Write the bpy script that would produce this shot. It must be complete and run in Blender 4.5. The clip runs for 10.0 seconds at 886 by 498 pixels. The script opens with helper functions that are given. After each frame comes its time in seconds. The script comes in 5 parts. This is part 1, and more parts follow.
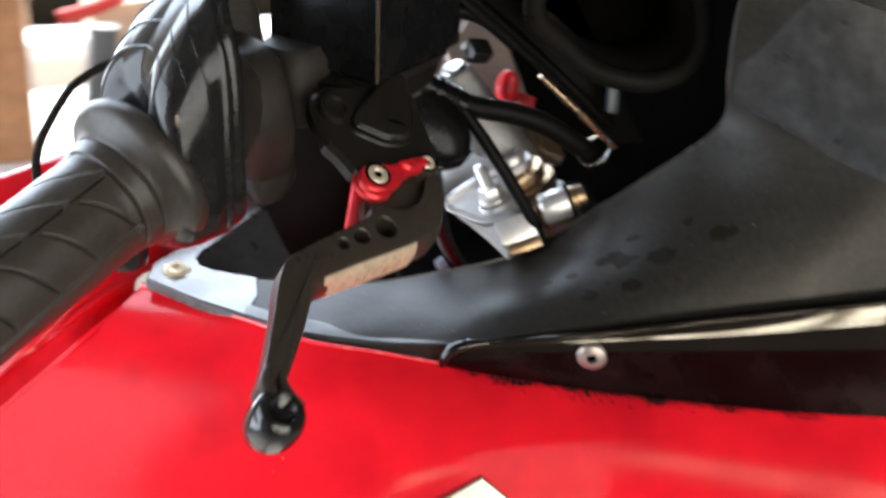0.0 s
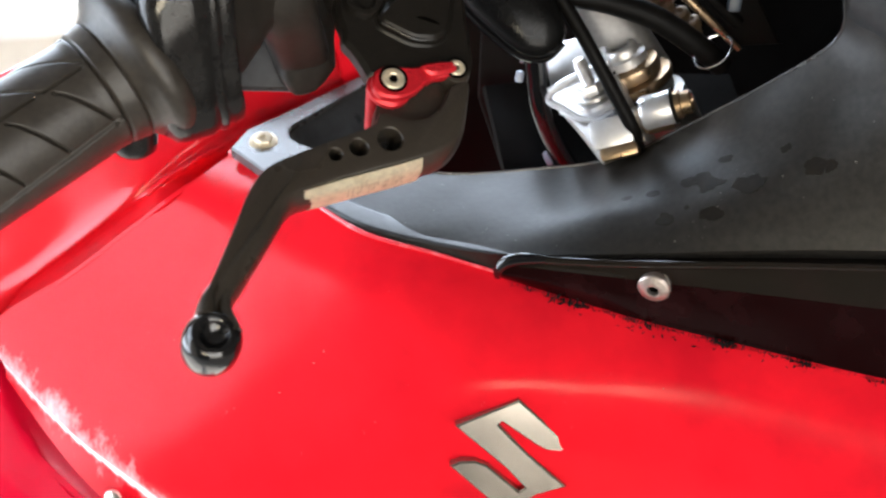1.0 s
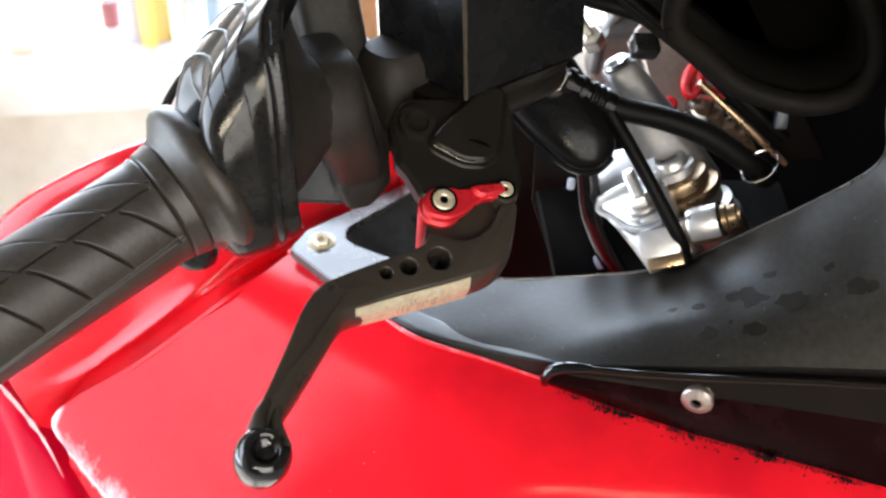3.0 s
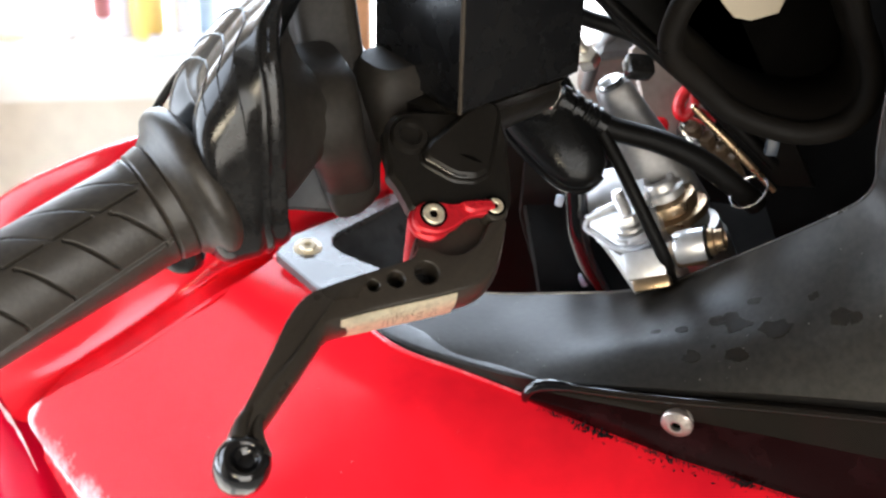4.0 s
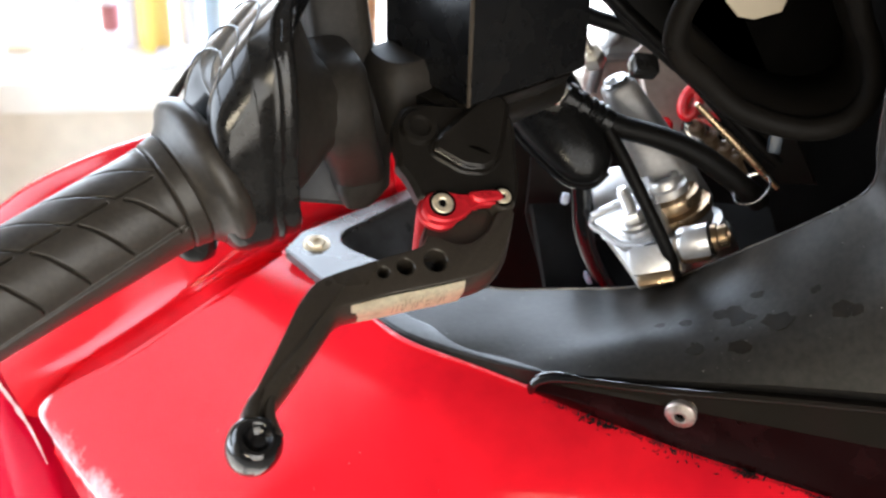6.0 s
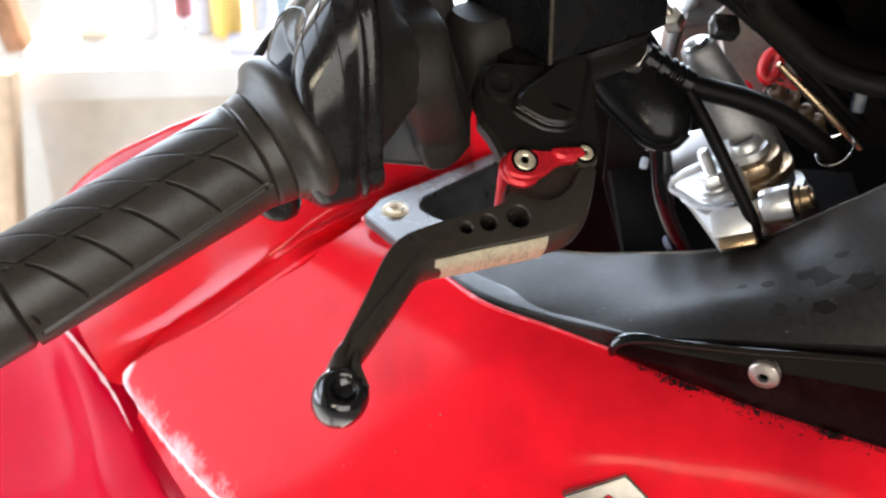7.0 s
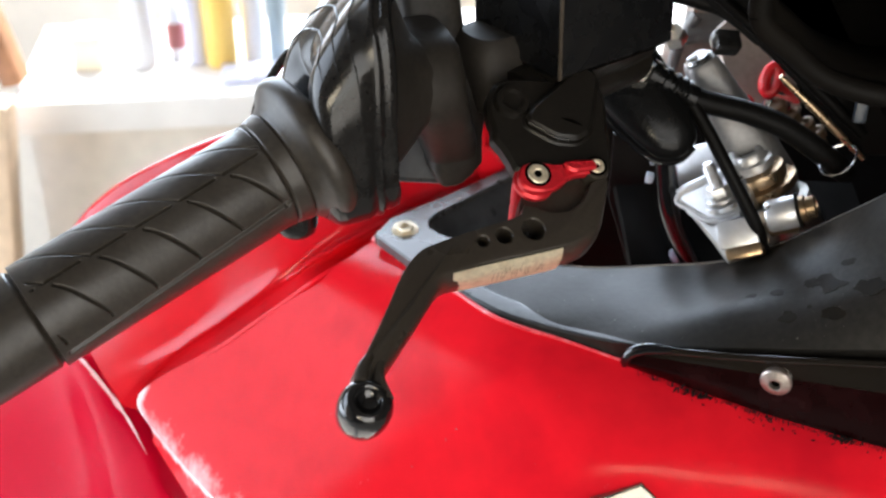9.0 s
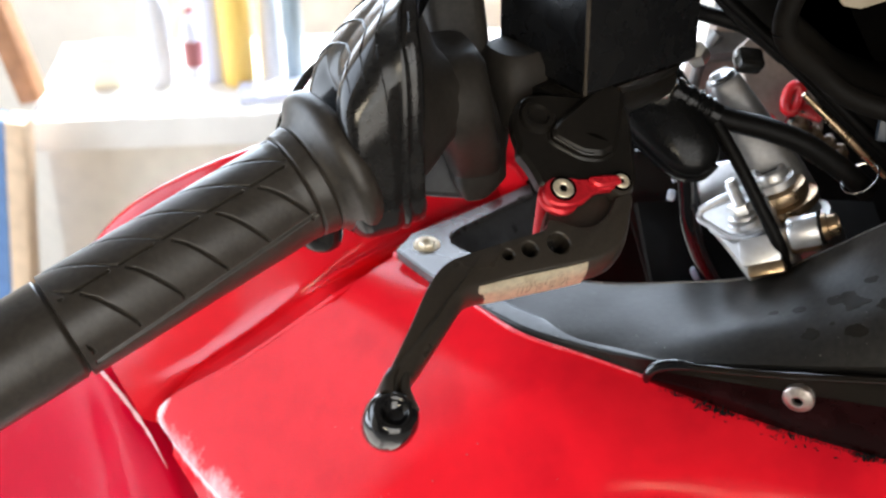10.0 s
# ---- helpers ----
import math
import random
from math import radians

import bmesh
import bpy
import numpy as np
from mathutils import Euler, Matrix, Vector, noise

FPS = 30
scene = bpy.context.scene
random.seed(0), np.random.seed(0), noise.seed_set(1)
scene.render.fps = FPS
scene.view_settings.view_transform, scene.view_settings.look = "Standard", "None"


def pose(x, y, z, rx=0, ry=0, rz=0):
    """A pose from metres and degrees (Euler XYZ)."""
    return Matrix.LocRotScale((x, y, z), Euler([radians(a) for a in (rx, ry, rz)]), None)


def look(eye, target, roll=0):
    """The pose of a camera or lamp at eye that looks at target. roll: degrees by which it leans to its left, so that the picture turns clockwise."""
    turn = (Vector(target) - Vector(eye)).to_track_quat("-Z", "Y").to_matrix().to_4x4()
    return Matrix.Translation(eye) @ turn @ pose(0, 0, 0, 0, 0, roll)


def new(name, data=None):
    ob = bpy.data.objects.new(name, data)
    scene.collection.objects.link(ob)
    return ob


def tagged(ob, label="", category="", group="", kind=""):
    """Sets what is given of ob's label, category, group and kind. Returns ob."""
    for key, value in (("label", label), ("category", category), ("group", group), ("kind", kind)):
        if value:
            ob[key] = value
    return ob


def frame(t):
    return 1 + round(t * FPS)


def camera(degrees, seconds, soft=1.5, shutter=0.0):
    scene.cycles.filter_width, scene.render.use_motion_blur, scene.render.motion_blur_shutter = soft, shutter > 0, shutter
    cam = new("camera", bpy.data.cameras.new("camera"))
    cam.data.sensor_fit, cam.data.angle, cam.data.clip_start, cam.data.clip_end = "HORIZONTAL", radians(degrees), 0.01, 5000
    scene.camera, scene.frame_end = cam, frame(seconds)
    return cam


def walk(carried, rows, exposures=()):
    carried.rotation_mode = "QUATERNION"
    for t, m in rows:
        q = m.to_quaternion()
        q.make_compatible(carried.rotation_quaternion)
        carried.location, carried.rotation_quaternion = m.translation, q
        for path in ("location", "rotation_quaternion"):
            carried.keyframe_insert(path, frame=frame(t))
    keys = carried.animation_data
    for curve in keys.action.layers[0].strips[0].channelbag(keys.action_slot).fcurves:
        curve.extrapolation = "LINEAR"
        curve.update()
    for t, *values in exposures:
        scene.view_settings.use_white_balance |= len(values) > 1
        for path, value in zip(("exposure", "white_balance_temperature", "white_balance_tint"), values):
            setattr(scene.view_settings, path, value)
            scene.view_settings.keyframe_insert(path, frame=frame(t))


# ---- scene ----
cam = camera(36.0, 10.0, soft=2.3, shutter=0.5)
cam.data.dof.use_dof, cam.data.dof.focus_distance, cam.data.dof.aperture_fstop = True, 0.43, 18.0
PATH = [
    (0, (-0.08326, -0.36438, 1.17101), (0.41356, 1.34101, 0.25186), 2.298),
    (0.3, (-0.01174, -0.34698, 1.19171), (0.13663, 1.37459, 0.18464), 0.657),
    (0.5, (0.00800, -0.34041, 1.19425), (0.03891, 1.35566, 0.13482), 0.359),
    (1, (0.01663, -0.33463, 1.18213), (0.00788, 1.29512, 0.02289), -0.635),
    (1.5, (0.03228, -0.34300, 1.18131), (-0.00432, 1.28696, 0.02291), -1.251),
    (2, (0.02359, -0.34307, 1.18832), (-0.04504, 1.30149, 0.05223), -1.160),
    (2.5, (0.02478, -0.34200, 1.19497), (-0.07730, 1.32235, 0.09066), -1.670),
    (2.7, (0.02416, -0.33870, 1.20044), (-0.08746, 1.33098, 0.10513), -2.055),
    (3.8, (0.01682, -0.33506, 1.20538), (-0.05718, 1.34853, 0.12834), 1.667),
    (4, (0.01969, -0.33471, 1.20611), (-0.05619, 1.34471, 0.12270), 1.620),
    (4.5, (0.02113, -0.33361, 1.20372), (-0.05343, 1.33932, 0.11022), 1.744),
    (5, (0.02356, -0.33456, 1.19982), (-0.03068, 1.33090, 0.09379), 2.741),
    (5.2, (0.02138, -0.33530, 1.20233), (-0.02599, 1.33301, 0.10029), 2.510),
    (6.3, (0.01657, -0.34893, 1.20171), (-0.09785, 1.34915, 0.15127), 1.067),
    (6.5, (0.01431, -0.34990, 1.19905), (-0.12701, 1.34517, 0.14703), 0.478),
    (7, (0.01469, -0.35244, 1.19362), (-0.16319, 1.32887, 0.12518), -0.179),
    (7.5, (0.01283, -0.35306, 1.19399), (-0.17119, 1.33441, 0.13634), -0.470),
    (8, (0.01136, -0.35644, 1.19188), (-0.16122, 1.33516, 0.13894), -0.651),
    (8.5, (0.00988, -0.36085, 1.19181), (-0.15983, 1.33254, 0.14127), -1.299),
    (9, (0.00750, -0.36123, 1.19372), (-0.15697, 1.34334, 0.16058), -1.083),
    (9.5, (0.00582, -0.36283, 1.19519), (-0.16926, 1.35033, 0.17813), -0.662),
    (10, (0.00342, -0.36420, 1.19257), (-0.17774, 1.35486, 0.18656), -0.890),
]
EXPOSURES = [(t, stops + 0.05, 6150, 10) for t, stops in ((0.0, 0.86), (0.5, 1.06), (1.0, 1.09), (2.0, 1.12), (2.5, 1.17), (4.0, 1.17), (5.2, 1.13), (6.3, 1.03), (7.0, 0.85), (7.5, 0.77), (10.0, 0.72))]
walk(cam, [(t, look(eye, target, roll)) for t, eye, target, roll in PATH], EXPOSURES)

# ---- world, sun, large lights ----
SUN_ELEV, SUN_AZ = 49.0, 82.0   # degrees; the way to the sun, from +x towards +y
world = bpy.data.worlds.new("sky")
scene.world = world
world.use_nodes = True
wn = world.node_tree.nodes
sky = wn.new("ShaderNodeTexSky")
sky.sky_type, sky.sun_disc = "NISHITA", False
sky.sun_elevation, sky.sun_rotation = radians(SUN_ELEV), radians(90 - SUN_AZ)
world.node_tree.links.new(sky.outputs[0], wn["Background"].inputs[0])
wn["Background"].inputs[1].default_value = 0.12


def lamp(name, kind, m, energy, colour, size=1.0, size_y=None):
    data = bpy.data.lights.new(name, kind)
    data.energy, data.color = energy, colour
    if kind == "AREA":
        data.shape, data.size, data.size_y = "RECTANGLE", size, size_y or size
    ob = new(name, data)
    ob.matrix_world = m
    return ob


sun_dir = Vector((math.cos(radians(SUN_AZ)) * math.cos(radians(SUN_ELEV)), math.sin(radians(SUN_AZ)) * math.cos(radians(SUN_ELEV)), math.sin(radians(SUN_ELEV))))
sun = lamp("sun", "SUN", look(sun_dir * 10, (0, 0, 0)), 7.0, (1.0, 0.95, 0.86))
sun.data.angle = radians(0.5)
# daylight by the window behind the bike and the glazed front door; the unseen side door is added as fill
lamp("window_daylight", "AREA", look((-0.25, 1.42, 1.35), (-0.25, 0, 1.2)), 42, (0.80, 0.90, 1.0), 1.7, 1.4)
lamp("added_side_fill", "AREA", look((-1.66, 0.10, 1.1), (0, 0.0, 1.0)), 30, (0.87, 0.93, 1.0), 1.3, 1.9)
lamp("front_window_daylight", "AREA", look((-0.33, -2.06, 1.37), (-0.2, 0, 1.2)), 9, (1.0, 0.84, 0.58), 0.54, 0.30)
lamp("front_daylight", "AREA", look((0.80, -2.06, 1.25), (0.5, 0, 1.0)), 32, (1.0, 0.92, 0.80), 1.5, 1.9)


# ---- small helpers ----
from mathutils.geometry import tessellate_polygon


def V(*a):
    return Vector(a)


def catmull(pts, n):
    """n points, evenly by length, on a smooth line through pts."""
    p = [Vector(q) for q in pts]
    if len(p) == 2:
        return [p[0].lerp(p[1], i / (n - 1)) for i in range(n)]
    fine = []
    for i in range(len(p) - 1):
        a, b, c, d = p[max(i - 1, 0)], p[i], p[i + 1], p[min(i + 2, len(p) - 1)]
        for k in range(12):
            t = k / 12
            fine.append(0.5 * ((2 * b) + (c - a) * t + (2 * a - 5 * b + 4 * c - d) * t * t + (3 * b - a - 3 * c + d) * t ** 3))
    fine.append(p[-1])
    run = [0.0]
    for a, b in zip(fine, fine[1:]):
        run.append(run[-1] + (b - a).length)
    out, j = [], 0
    for i in range(n):
        s = run[-1] * i / (n - 1)
        while j < len(run) - 2 and run[j + 1] < s:
            j += 1
        w = (s - run[j]) / max(run[j + 1] - run[j], 1e-9)
        out.append(fine[j].lerp(fine[j + 1], min(max(w, 0), 1)))
    return out


def part(name, bm, material, parent=None, label="", smooth=40):
    """Links a bmesh as one mesh object under parent."""
    bmesh.ops.recalc_face_normals(bm, faces=bm.faces)
    me = bpy.data.meshes.new(name)
    for f in bm.faces:
        f.smooth = smooth > 0
    for e in bm.edges:
        if len(e.link_faces) == 2 and e.calc_face_angle(0) > radians(smooth):
            e.smooth = False
    bm.to_mesh(me)
    bm.free()
    me.materials.append(material)
    ob = new(name, me)
    if parent is not None:
        ob.parent = parent
        ob.matrix_parent_inverse = whole(parent).inverted()
    return tagged(ob, label)


def whole(ob):
    m = ob.matrix_basis.copy()
    while ob.parent:
        m = ob.parent.matrix_basis @ ob.matrix_parent_inverse @ m
        ob = ob.parent
    return m


def thing(name, at, label, category, group="", kind=""):
    ob = new(name)
    ob.location = at
    return tagged(ob, label, category, group, kind)


def sheet(rows, nu, nv):
    cross = [catmull(r, nu) for r in rows]
    cols = [catmull([r[i] for r in cross], nv) for i in range(nu)]
    return [[cols[i][j] for i in range(nu)] for j in range(nv)]


def loft(rows, nu, nv, thick=0.0, bm=None):
    """A smooth sheet through rows of points (each from one side to the other), with a back side thick metres behind it."""
    bm = bm or bmesh.new()
    grid = sheet(rows, nu, nv)

    def normal(j, i):
        a = grid[j][min(i + 1, nu - 1)] - grid[j][max(i - 1, 0)]
        b = grid[min(j + 1, nv - 1)][i] - grid[max(j - 1, 0)][i]
        return a.cross(b).normalized()
    front = [[bm.verts.new(grid[j][i]) for i in range(nu)] for j in range(nv)]
    for j in range(nv - 1):
        for i in range(nu - 1):
            bm.faces.new((front[j][i], front[j][i + 1], front[j + 1][i + 1], front[j + 1][i]))
    if thick:
        back = [[bm.verts.new(grid[j][i] + thick * normal(j, i)) for i in range(nu)] for j in range(nv)]
        for j in range(nv - 1):
            for i in range(nu - 1):
                bm.faces.new((back[j][i], back[j + 1][i], back[j + 1][i + 1], back[j][i + 1]))
        for i in range(nu - 1):
            bm.faces.new((front[0][i], back[0][i], back[0][i + 1], front[0][i + 1]))
            bm.faces.new((front[-1][i], front[-1][i + 1], back[-1][i + 1], back[-1][i]))
        for j in range(nv - 1):
            bm.faces.new((front[j][0], front[j + 1][0], back[j + 1][0], back[j][0]))
            bm.faces.new((front[j][-1], back[j][-1], back[j + 1][-1], front[j + 1][-1]))
    return bm


def tube(pts, radius, n=24, sides=12, caps=True, bm=None):
    """A round tube along a smooth line; radius is a number or a function of 0..1."""
    bm = bm or bmesh.new()
    line = catmull(pts, n)
    up, rings = None, []
    for i, p in enumerate(line):
        t = (line[min(i + 1, n - 1)] - line[max(i - 1, 0)]).normalized()
        if up is None:
            up = t.orthogonal().normalized()
        up = (up - t * up.dot(t)).normalized()
        side = t.cross(up)
        r = radius(i / (n - 1)) if callable(radius) else radius
        rings.append([bm.verts.new(p + r * (math.cos(a) * up + math.sin(a) * side)) for a in (2 * math.pi * k / sides for k in range(sides))])
    for a, b in zip(rings, rings[1:]):
        for k in range(sides):
            bm.faces.new((a[k], a[(k + 1) % sides], b[(k + 1) % sides], b[k]))
    if caps:
        bm.faces.new(rings[0][::-1])
        bm.faces.new(rings[-1])
    return bm


def lathe(m, profile, sides=32, bm=None, squash=None, shift=None):
    """Turns (radius, height) pairs round the z axis of the pose m. squash(angle, height) scales the radius, shift(angle, height) moves the point."""
    bm = bm or bmesh.new()
    rings = []
    for r, h in profile:
        ring = []
        for k in range(sides):
            a = 2 * math.pi * k / sides
            q = r * (squash(a, h) if squash else 1)
            ring.append(bm.verts.new(m @ V(q * math.cos(a), q * math.sin(a), h) + (shift(a, h) if shift else V(0, 0, 0))))
        rings.append(ring)
    for a, b in zip(rings, rings[1:]):
        for k in range(sides):
            bm.faces.new((a[k], a[(k + 1) % sides], b[(k + 1) % sides], b[k]))
    bm.faces.new(rings[0][::-1])
    bm.faces.new(rings[-1])
    return bm


def offset(loop, d):
    """The closed outline moved inwards by d."""
    n, out = len(loop), []
    area = sum(a[0] * b[1] - b[0] * a[1] for a, b in zip(loop, loop[1:] + loop[:1]))
    s = 1 if area > 0 else -1
    for i in range(n):
        a, b, c = (V(*loop[(i + k) % n]) for k in (-1, 0, 1))
        e, f = (b - a).normalized(), (c - b).normalized()
        m = V(-(e + f).y, (e + f).x)
        m = m.normalized() if m.length > 1e-6 else V(-e.y, e.x)
        k = max(m.dot(V(-e.y, e.x)), 0.45)
        out.append(tuple(b + m * (s * d / k)))
    return out


def rounded(pts, n):
    """A smooth closed outline through pts."""
    p = [V(*q, 0) for q in pts]
    line = catmull(p[-2:] + p + p[:2], 12 * n)
    a = min(range(0, 6 * n), key=lambda i: (line[i] - p[0]).length)
    b = min(range(6 * n, 12 * n), key=lambda i: (line[i] - p[0]).length)
    return [tuple(line[round(a + (b - a) * k / n)].xy) for k in range(n)]


def circle(x, y, r, n=20):
    return [(x + r * math.cos(2 * math.pi * k / n), y + r * math.sin(2 * math.pi * k / n)) for k in range(n)]


def slab(m, loop, top, bottom, edge=0.0006, holes=(), bm=None):
    """An outline, in metres in the plane of the pose m, with thickness, softened rims and through holes."""
    bm = bm or bmesh.new()

    def ring(pts, h):
        return [bm.verts.new(m @ V(x, y, h)) for x, y in pts]

    def wall(a, b):
        for k in range(len(a)):
            bm.faces.new((a[k], a[(k + 1) % len(a)], b[(k + 1) % len(b)], b[k]))
    up, down = [], []
    for pts, e in [(loop, edge)] + [(h, -edge) for h in holes]:
        inner = offset(pts, e) if e else pts
        rings = [ring(inner, top), ring(pts, top - edge), ring(pts, bottom + edge), ring(inner, bottom)]
        for a, b in zip(rings, rings[1:]):
            wall(a, b)
        up.append(rings[0]), down.append(rings[-1])
    for some in (up, down):
        flat = [v for r in some for v in r]
        turn = m.inverted()
        for a, c, d in tessellate_polygon([[(turn @ v.co).xy.to_3d() for v in r] for r in some]):
            if len({a, c, d}) == 3:
                bm.faces.new((flat[a], flat[c], flat[d]))
    return bm


def box(m, x, y, z, edge=0.0, bm=None):
    """A box of x by y by z metres round the pose m, with bevelled edges."""
    bm = bm or bmesh.new()
    made = bmesh.ops.create_cube(bm, size=1.0, matrix=m @ Matrix.Diagonal((x, y, z, 1)))
    if edge:
        bmesh.ops.bevel(bm, geom=list({e for v in made["verts"] for e in v.link_edges}), offset=edge, segments=2, affect="EDGES", profile=0.6)
    return bm


def basis(origin, x, z):
    """A pose with its z axis along z and its x axis near x."""
    z = Vector(z).normalized()
    x = Vector(x)
    x = (x - z * x.dot(z)).normalized()
    y = z.cross(x)
    m = Matrix((x, y, z)).transposed().to_4x4()
    m.translation = origin
    return m


# ---- materials ----
def mat(name, colour, rough=0.5, metal=0.0, coat=0.0, coat_rough=0.06, grain=0.0, grain_size=400.0, stain=0.0, stain_size=30.0, stain_colour=None, bump=0.0, bump_size=900.0, spec=0.5, rough_var=0.1):
    m = bpy.data.materials.new(name)
    m.use_nodes = True
    nt = m.node_tree
    n, link = nt.nodes, nt.links.new
    b = n["Principled BSDF"]
    b.inputs["Base Color"].default_value = (*colour, 1)
    b.inputs["Roughness"].default_value = rough
    b.inputs["Metallic"].default_value = metal
    b.inputs["Coat Weight"].default_value = coat
    b.inputs["Coat Roughness"].default_value = coat_rough
    b.inputs["Specular IOR Level"].default_value = spec
    co = n.new("ShaderNodeTexCoord").outputs["Object"]

    def noise_tex(scale, detail):
        t = n.new("ShaderNodeTexNoise")
        t.inputs["Scale"].default_value, t.inputs["Detail"].default_value = scale, detail
        link(co, t.inputs["Vector"])
        return t.outputs["Fac"]

    def ramp(fac, lo, hi):
        r = n.new("ShaderNodeMapRange")
        r.inputs["From Min"].default_value, r.inputs["From Max"].default_value = lo, hi
        link(fac, r.inputs["Value"])
        return r.outputs["Result"]
    fine, broad = noise_tex(grain_size, 4), noise_tex(stain_size, 5)
    colour_out = None
    if grain:
        mix = n.new("ShaderNodeMix")
        mix.data_type = "RGBA"
        mix.inputs["A"].default_value = (*[c * (1 - grain) for c in colour], 1)
        mix.inputs["B"].default_value = (*[min(c * (1 + grain), 1) for c in colour], 1)
        link(ramp(fine, 0.3, 0.7), mix.inputs["Factor"])
        colour_out = mix.outputs["Result"]
    if stain:
        mix = n.new("ShaderNodeMix")
        mix.data_type = "RGBA"
        if colour_out:
            link(colour_out, mix.inputs["A"])
        else:
            mix.inputs["A"].default_value = (*colour, 1)
        mix.inputs["B"].default_value = (*(stain_colour or [c * 0.5 for c in colour]), 1)
        mul = n.new("ShaderNodeMath")
        mul.operation = "MULTIPLY"
        mul.inputs[1].default_value = stain
        link(ramp(broad, 0.5, 0.72), mul.inputs[0])
        link(mul.outputs[0], mix.inputs["Factor"])
        colour_out = mix.outputs["Result"]
    if colour_out:
        link(colour_out, b.inputs["Base Color"])
    if rough_var:
        r = n.new("ShaderNodeMapRange")
        r.inputs["From Min"].default_value, r.inputs["From Max"].default_value = 0.3, 0.7
        r.inputs["To Min"].default_value, r.inputs["To Max"].default_value = max(rough - rough_var, 0.02), min(rough + rough_var, 1)
        link(broad, r.inputs["Value"])
        link(r.outputs["Result"], b.inputs["Roughness"])
    if bump:
        bp = n.new("ShaderNodeBump")
        bp.inputs["Strength"].default_value, bp.inputs["Distance"].default_value = bump, 0.0006
        link(noise_tex(bump_size, 3), bp.inputs["Height"])
        link(bp.outputs["Normal"], b.inputs["Normal"])
    return m


RED = mat("red_paint", (0.66, 0.0085, 0.0175), 0.16, spec=0.09, grain=0.05, grain_size=90, stain=0.75, stain_size=24, stain_colour=(0.42, 0.0040, 0.012), rough_var=0.09, bump=0.07, bump_size=26)
RED_SIDE = mat("polished_red_paint", (0.62, 0.0080, 0.0175), 0.12, spec=0.30, grain=0.05, grain_size=90, stain=0.6, stain_size=24, stain_colour=(0.42, 0.0040, 0.012), rough_var=0.07, bump=0.03, bump_size=40)
# deeper, pinker red used on the lower fairing alone
RED_LOWER = mat("lower_fairing_red", (0.45, 0.0015, 0.019), 0.22, spec=0.02, grain=0.05, grain_size=90, stain=0.4, stain_size=26, stain_colour=(0.40, 0.003, 0.016), bump=0.02, bump_size=60)
RED_METAL = mat("red_anodised", (0.55, 0.012, 0.022), 0.32, metal=0.35, grain=0.1, grain_size=700)
LEVER = mat("black_anodised", (0.034, 0.028, 0.0215), 0.33, metal=0.2, grain=0.15, grain_size=900, bump=0.08, bump_size=1800)
RUBBER = mat("black_rubber", (0.0275, 0.0235, 0.0190), 0.38, spec=0.40, grain=0.25, grain_size=500, stain=0.35, stain_size=60, stain_colour=(0.040, 0.036, 0.031), bump=0.12)
SATIN = mat("satin_black_plastic", (0.0095, 0.0092, 0.0090), 0.18, spec=0.32, grain=0.2, stain=0.2, stain_size=80, stain_colour=(0.02, 0.018, 0.016), rough_var=0.05)
GLOSS = mat("gloss_black", (0.004, 0.004, 0.0045), 0.10, coat=0.3, grain=0.1)
SHEEN = mat("worn_gloss_black", (0.004, 0.004, 0.004), 0.24, grain=0.1, spec=0.15)
PANEL = mat("worn_black_panel", (0.0155, 0.0138, 0.0118), 0.42, spec=0.30, grain=0.32, grain_size=420, stain=0.75, stain_size=17, stain_colour=(0.0088, 0.0074, 0.0062), bump=0.08, bump_size=420, rough_var=0.12)
PANEL_TIP = mat("smooth_black_panel", (0.026, 0.025, 0.026), 0.24, grain=0.15, grain_size=260, stain=0.4, stain_size=40, stain_colour=(0.05, 0.048, 0.046), bump=0.03, bump_size=700, spec=0.7)
# the panel's plastic made lighter and bluer, sky sheen put into the colour
PANEL_LIP = mat("sheen_panel_lip", (0.022, 0.0225, 0.024), 0.36, grain=0.3, grain_size=260, stain=0.7, stain_size=120, stain_colour=(0.042, 0.044, 0.047), bump=0.06, bump_size=500, spec=0.34, rough_var=0.1)
SCREEN = mat("dark_tinted_screen", (0.008, 0.006, 0.004), 0.06, grain=0.1, stain=0.25, stain_size=50, stain_colour=(0.02, 0.008, 0.008), rough_var=0.03)
CAST = mat("dark_cast_metal", (0.0088, 0.0076, 0.0062), 0.38, spec=0.24, grain=0.2, grain_size=600, stain=0.4, stain_size=70, stain_colour=(0.017, 0.0135, 0.0105), bump=0.08)
COVER = mat("dusty_black_cover", (0.0036, 0.0033, 0.0032), 0.40, spec=0.10, grain=0.2, grain_size=300, stain=0.5, stain_size=40, stain_colour=(0.008, 0.007, 0.0065))
HOSE = mat("black_hose_rubber", (0.0035, 0.0032, 0.0030), 0.48, spec=0.07, grain=0.2, grain_size=500)
BRASSY = mat("golden_metal", (0.38, 0.275, 0.17), 0.30, metal=0.95, grain=0.08, grain_size=500, stain=0.5, stain_size=110, stain_colour=(0.20, 0.14, 0.09))
BORDER = mat("dark_red_border", (0.0068, 0.0012, 0.0013), 0.20, grain=0.1, spec=0.12, stain=0.3, stain_size=60, stain_colour=(0.024, 0.004, 0.005))
TANK = mat("dusty_gloss_reservoir", (0.0046, 0.0047, 0.0052), 0.27, spec=0.40, grain=0.2, grain_size=500, stain=0.4, stain_size=120, stain_colour=(0.011, 0.0105, 0.0095), rough_var=0.06)
